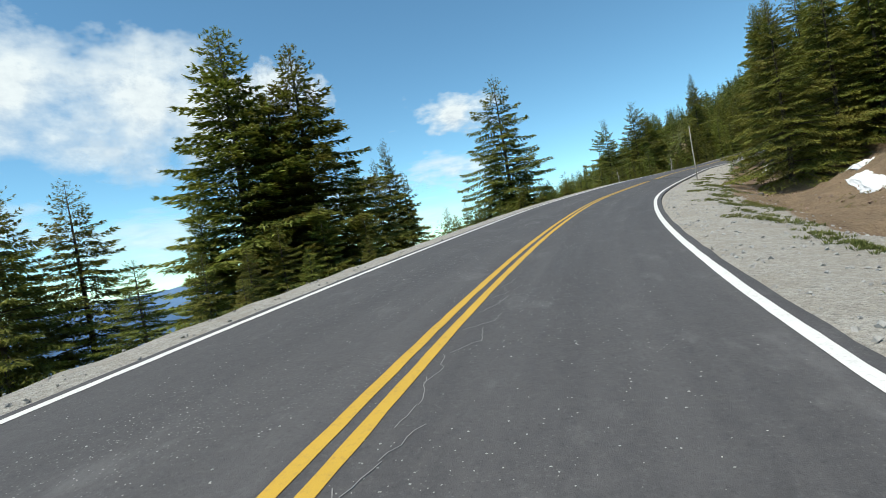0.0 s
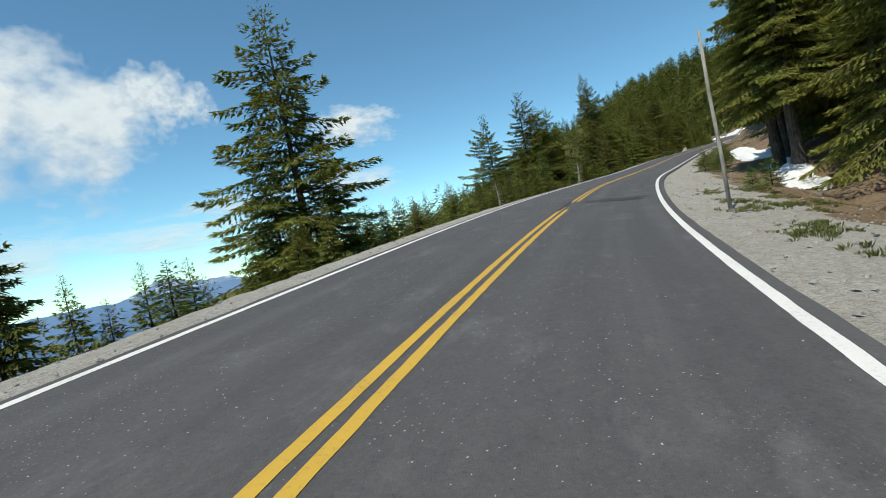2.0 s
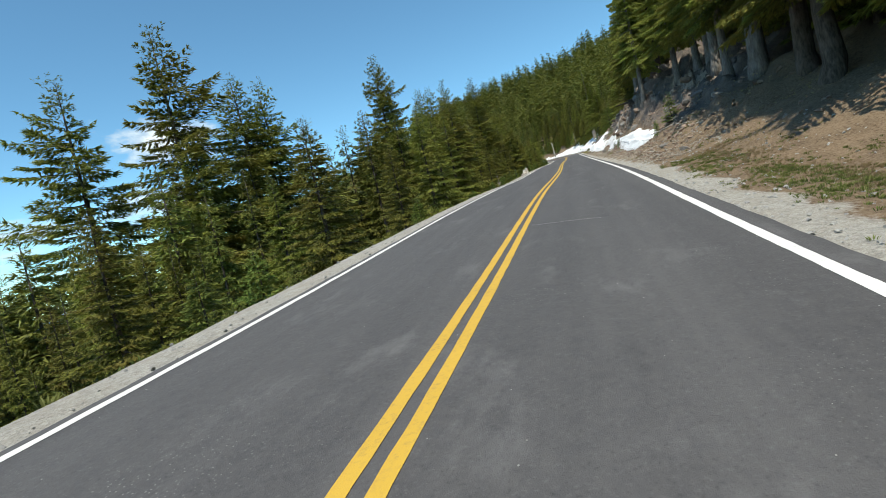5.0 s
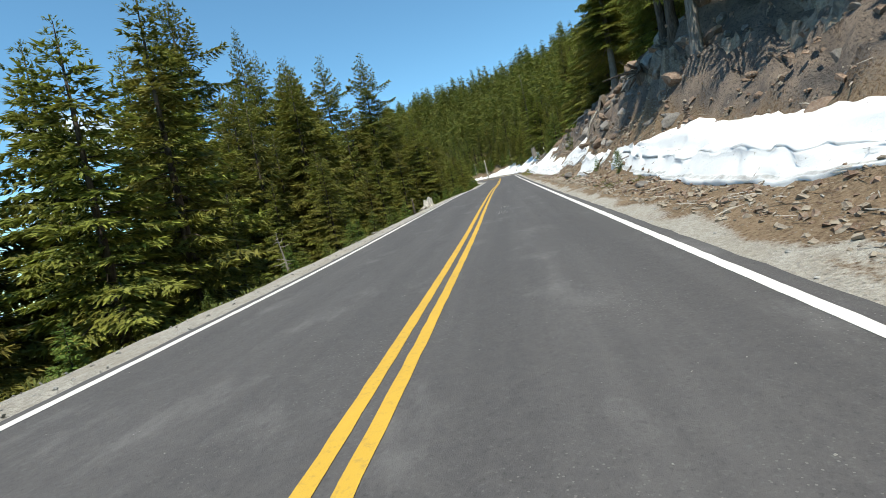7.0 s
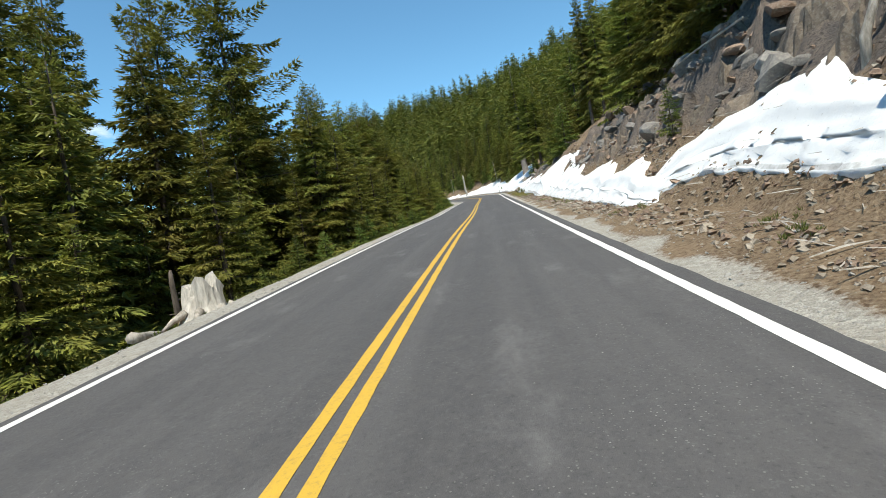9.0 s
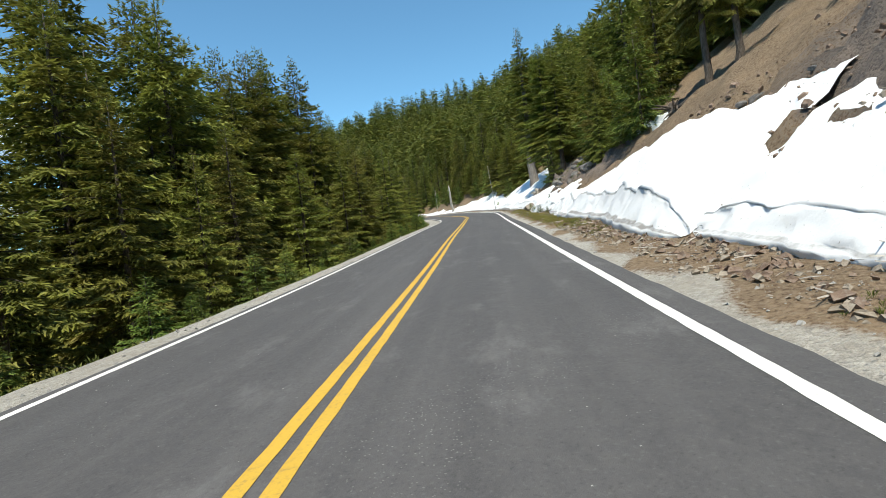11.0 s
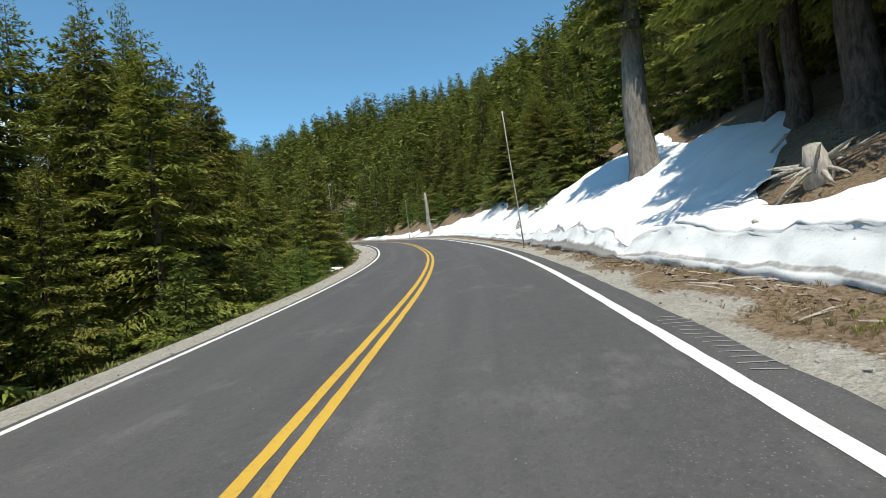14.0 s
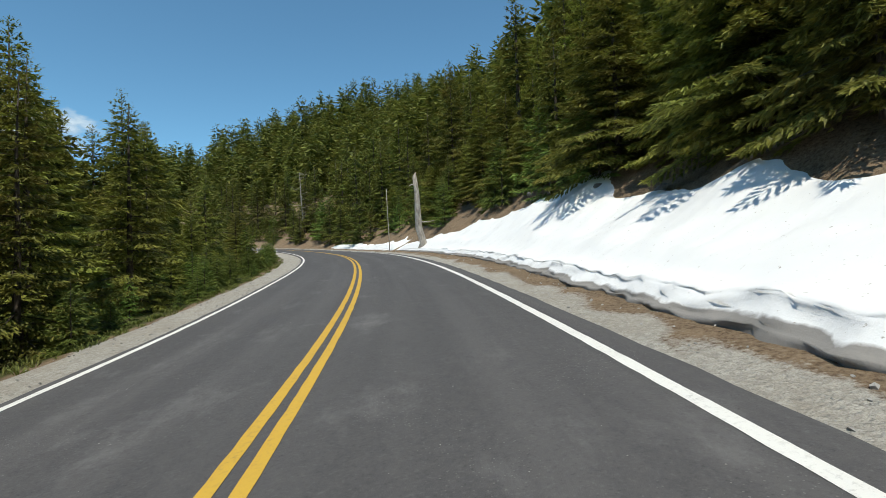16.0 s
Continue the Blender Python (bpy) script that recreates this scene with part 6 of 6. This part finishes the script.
def root_wad(s, d, size, seed, mat, label):
    """The torn-up roots of a tree: a broken stem with crooked roots reaching out on all sides."""
    rg = random.Random(seed)
    root = new("root_wad")
    part_tube("stem", root, [(0.1, 0.2, -0.3), (0, 0, 0.25), (-0.1, -0.15, 0.7)], [0.34 * size, 0.28 * size, 0.16 * size], 10, mat, seed, 0.12)
    for k in range(22):
        a, up = rg.uniform(0, 6.283), rg.uniform(-0.5, 0.75)
        o = Vector((math.cos(a), math.sin(a), up)).normalized()
        b = Vector((0, 0, 0.35 * size)) + o * 0.16 * size
        bend = Vector((rg.uniform(-0.3, 0.3), rg.uniform(-0.3, 0.3), rg.uniform(-0.4, 0.2)))
        L = size * rg.uniform(0.45, 1.0)
        w = rg.uniform(0.03, 0.075) * size
        part_tube("root", root, [b, b + o * L * 0.35 + bend * 0.2 * L, b + o * L * 0.7 + bend * 0.6 * L, b + o * L * 0.95 + bend * L], [w, w * 0.75, w * 0.5, w * 0.2], 6, mat, seed + k, 0.12)
    p = spot(s, d)
    root.matrix_world = pose(p.x, p.y, p.z, 0, 0, rg.uniform(0, 360))
    return tagged(root, label, "dead roots", "torn-up roots")


root_wad(234.6, 7.7, 0.9, 3, DEAD_WOOD, "bleached torn-up tree roots on the bank above the snow")
root_wad(145.4, 8.0, 1.3, 5, BARK, "dark tree roots hanging over the rock cut")
root_wad(204.5, 10.9, 1.1, 7, BARK, "brown exposed roots on the bank above the snow")

# ---- road repairs ----
def repair(name, s0, s1, d0, d1, seed, label, mat=None, lift=0.010, sway=0.10):
    n, m = 40, 8
    V, lane = [], []
    for i in range(n + 1):
        for j in range(m + 1):
            u, v = i / n, j / m
            half = 0.5 * (d1 - d0) * math.sin(math.pi * (0.02 + 0.96 * u)) ** 0.25 * (1 + 0.18 * math.sin(9 * u + seed) + 0.10 * math.sin(23 * u))
            s = s0 + (s1 - s0) * u + 0.12 * np.sin(v * 5 + seed)
            d = 0.5 * (d0 + d1) + (2 * v - 1) * half + sway * np.sin(u * 7.0 + seed * 2)
            x, y = xy(s, d)
            V.append((float(x), float(y), float(road_z(s, d)) + lift))
            lane.append((d, s, 0))
    F = [(i * (m + 1) + j, (i + 1) * (m + 1) + j, (i + 1) * (m + 1) + j + 1, i * (m + 1) + j + 1) for i in range(n) for j in range(m)]
    ob = mesh_object(name, V, F, mat or PATCH, road, False, label)
    ob.data.attributes.new("lane", "FLOAT_VECTOR", "POINT").data.foreach_set("vector", np.array(lane, dtype=np.float32).ravel())
    return ob


repair("asphalt_patch", 59.5, 60.9, 0.5, 2.7, 1, "dark fresh asphalt patch")
repair("asphalt_patch", 57.2, 61.2, -0.24, -0.06, 2, "dark asphalt strip beside the centre line", sway=0.02)
repair("asphalt_patch", 57.5, 61.0, -0.16, 1.1, 3, "worn grey asphalt patch over the centre line", WORN_PATCH, 0.007, 0.04)

def scratches(label, rows, width):
    """Short pale scratches across the asphalt: metres along, from and to metres across, slant."""
    v, f = [], []
    for k, (s0, d0, d1, slant) in enumerate(rows):
        for ds, dd in ((0, d0), (width, d0), (slant + width, d1), (slant, d1)):
            mx, my = xy(s0 + ds, dd)
            v.append((float(mx), float(my), float(road_z(s0 + ds, dd)) + 0.006))
        f.append(tuple(range(4 * k, 4 * k + 4)))
    return mesh_object("scrape_marks", v, f, SCRATCH, road, False, label)


SCRATCH = paint_material("pale_scratch", (0.30, 0.29, 0.285), (0.12, 0.118, 0.115), 0.8)
sg = random.Random(41)
scratches("row of short pale scrape marks", [(229.0 + 0.17 * k, 3.36 + sg.uniform(0, 0.06), 3.62 + sg.uniform(-0.06, 0.12), -0.08) for k in range(13)], 0.025)
rows = []
for s0, s1, d0, d1, n in ((220.6, 222.0, 0.9, 1.75, 34), (224.0, 224.6, 1.2, 1.6, 8), (223.6, 224.2, 3.0, 3.25, 6), (163.4, 164.6, 1.9, 2.5, 14), (200.1, 200.6, 2.3, 2.7, 10)):
    for k in range(n):
        d = sg.uniform(d0, d1)
        rows.append((sg.uniform(s0, s1), d, d + sg.uniform(0.04, 0.16), sg.uniform(-0.04, 0.04)))
scratches("pale scratches across the lane", rows, 0.012)


def crack(label, pts, width, seed, mat):
    """A wandering crack in the asphalt, sealed or worn pale; pts: metres along and across."""
    rg = random.Random(seed)
    v, f = [], []
    for (s0, d0), (s1, d1) in zip(pts, pts[1:]):
        n = max(3, int(math.hypot(s1 - s0, d1 - d0) / 0.08))
        ax, ay = -(d1 - d0), s1 - s0
        q = math.hypot(ax, ay)
        base = len(v)
        for k in range(n + 1):
            u = k / n
            j = rg.uniform(-0.02, 0.02)
            for side in (-0.5, 0.5):
                cs = s0 + (s1 - s0) * u + (ax / q) * (j + side * width)
                cd = d0 + (d1 - d0) * u + (ay / q) * (j + side * width)
                mx, my = xy(cs, cd)
                v.append((float(mx), float(my), float(road_z(cs, cd)) + 0.0055))
            if k:
                o = base + 2 * k
                f.append((o - 2, o - 1, o + 1, o))
    return mesh_object("crack", v, f, mat, road, False, label)


crack("thin pale crack across the lane", [(100.7, 0.25), (100.4, 1.05), (100.1, 1.6)], 0.03, 1, SCRATCH)
for k in range(9):
    c0 = 6.5 + 0.75 * k
    crack("branching crack beside the centre line", [(c0, 0.22 + sg.uniform(0, 0.1)), (c0 + 0.35, 0.42 + sg.uniform(-0.1, 0.1)), (c0 + sg.uniform(0.5, 0.9), 0.30 + sg.uniform(-0.1, 0.25))], 0.007, k + 2, SCRATCH)

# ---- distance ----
# Air haze is put into the base colours of hills and peak as blue.
haze, hn, hl, hb = material("haze_blue_mountain", 1.0, 0, 0.0)
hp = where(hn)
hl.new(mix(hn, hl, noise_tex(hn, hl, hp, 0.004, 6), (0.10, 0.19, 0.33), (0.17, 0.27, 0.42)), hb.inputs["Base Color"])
peak, pn, pl, pb = material("haze_blue_snowy_peak", 1.0, 0, 0.0)
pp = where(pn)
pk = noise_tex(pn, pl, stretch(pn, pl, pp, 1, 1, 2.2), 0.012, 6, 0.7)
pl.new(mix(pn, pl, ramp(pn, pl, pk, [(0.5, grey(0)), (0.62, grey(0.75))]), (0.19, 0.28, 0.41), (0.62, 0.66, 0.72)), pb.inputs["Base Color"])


def ridge(name, label, dist, az0, az1, heights, drop, mat, seed):
    """A far range of hills, heights in metres over the eye at even steps of azimuth."""
    a = np.radians(np.linspace(az0, az1, 260))
    h = np.interp(np.linspace(0, 1, 260), np.linspace(0, 1, len(heights)), heights) + dist * 0.0035 * fbm(np.degrees(a) * 40, 0 * a, 170, 4, seed)
    V, F = [], []
    for k in range(260):
        for r, z in ((dist, -drop), (dist * 1.04, h[k] - drop * 0.35), (dist * 1.08, h[k]), (dist * 1.2, -drop)):
            V.append((60 + r * np.sin(a[k]), 60 + r * np.cos(a[k]), z))
    for k in range(259):
        for j in range(3):
            F.append((4 * k + j, 4 * k + j + 1, 4 * k + j + 5, 4 * k + j + 4))
    return tagged(mesh_object(name, V, F, mat, None, True), label, "mountains", kind="structure")


ridge("backdrop_hills", "hills on the horizon with blue haze in their colour", 3500, -100, 30, [-110, -95, -80, -100, -70, -55, -30, -25, -45, -60, -80, -90, -90], 500, haze, 1)
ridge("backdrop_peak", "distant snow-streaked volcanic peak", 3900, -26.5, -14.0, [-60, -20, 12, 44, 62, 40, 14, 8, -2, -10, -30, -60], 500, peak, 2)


def cloud_material(name, seed, thin):
    m = bpy.data.materials.new(name)
    m.use_nodes = True
    n, l = m.node_tree.nodes, m.node_tree.links
    n.remove(n["Principled BSDF"])
    p = coords(n, l)
    off = n.new("ShaderNodeMapping")
    off.inputs["Location"].default_value = (seed * 3.7, seed * 1.9, 0)
    l.new(p, off.inputs["Vector"])
    puff = noise_tex(n, l, off.outputs[0], 1.25, 9, 0.52)
    fine = noise_tex(n, l, off.outputs[0], 5.0, 6, 0.6)
    ln = n.new("ShaderNodeVectorMath")
    ln.operation = "LENGTH"
    l.new(p, ln.inputs[0])
    body = calc(n, l, "SUBTRACT", 1.02, ln.outputs["Value"])
    dens = calc(n, l, "ADD", body, calc(n, l, "MULTIPLY", calc(n, l, "SUBTRACT", puff, 0.50), 2.6))
    dens = calc(n, l, "ADD", dens, calc(n, l, "MULTIPLY", calc(n, l, "SUBTRACT", fine, 0.5), 0.4))
    alpha = ramp(n, l, dens, [(0.12, grey(0)), (0.45, grey(0.42 * thin)), (1.0, grey(thin))])
    fall = n.new("ShaderNodeSeparateXYZ")
    l.new(p, fall.inputs[0])
    # Sunlight on the cloud is put in as glow, brighter towards the top.
    lit = calc(n, l, "ADD", calc(n, l, "MULTIPLY", fall.outputs["Y"], 0.25), fine)
    em = n.new("ShaderNodeEmission")
    l.new(ramp(n, l, lit, [(0.2, (0.58, 0.68, 0.82)), (0.6, (0.80, 0.90, 1.0))]), em.inputs["Color"])
    em.inputs["Strength"].default_value = 0.92
    tr = n.new("ShaderNodeBsdfTransparent")
    ms = n.new("ShaderNodeMixShader")
    l.new(alpha, ms.inputs[0])
    l.new(tr.outputs[0], ms.inputs[1])
    l.new(em.outputs[0], ms.inputs[2])
    l.new(ms.outputs[0], n["Material Output"].inputs["Surface"])
    return m


def cloud(az, el, w, h, seed, thin=1.0):
    """A cloud bank far off: az, el and half sizes in degrees."""
    a, e, R = math.radians(az), math.radians(el), 3300 + 40 * seed
    c = Vector((60 + R * math.sin(a) * math.cos(e), 60 + R * math.cos(a) * math.cos(e), 10 + R * math.sin(e)))
    N = 20
    V = [((2 * i / N - 1) * 1.5, (2 * j / N - 1) * 1.5, 0.04 * math.sin(i * 1.3) * math.cos(j * 1.7)) for i in range(N + 1) for j in range(N + 1)]
    F = [(i * (N + 1) + j, (i + 1) * (N + 1) + j, (i + 1) * (N + 1) + j + 1, i * (N + 1) + j + 1) for i in range(N) for j in range(N)]
    ob = mesh_object("cloud", V, F, cloud_material("cloud", seed, thin), None, True)
    ob.matrix_world = look(c, (60, 60, 10)) @ Matrix.Diagonal((R * math.radians(w), R * math.radians(h), 30, 1))
    ob.visible_shadow = False
    return tagged(ob, "white fair-weather cloud far behind the hills", "cloud", "clouds", "structure")


cloud(-43, 17.5, 12, 8.5, 1)
cloud(-32, 17.0, 10, 7.5, 2)
cloud(-20.5, 18.2, 4.2, 4.0, 3, 0.9)
cloud(-27.0, 15.6, 8.0, 5.5, 11, 0.95)
cloud(-17.5, 17.5, 3.6, 3.2, 12, 0.9)
cloud(-0.8, 13.4, 6.0, 3.0, 4)
cloud(-2.2, 7.0, 6.5, 2.4, 5, 0.75)
cloud(-14.0, 6.8, 8.0, 1.6, 6, 0.6)
cloud(-20.0, 4.6, 10.0, 1.5, 7, 0.7)
cloud(-33.0, 4.6, 12.0, 3.2, 8, 0.6)
cloud(-47.0, 6.0, 9.0, 3.0, 9, 0.55)
cloud(-6.0, 2.6, 12.0, 1.6, 10, 0.4)
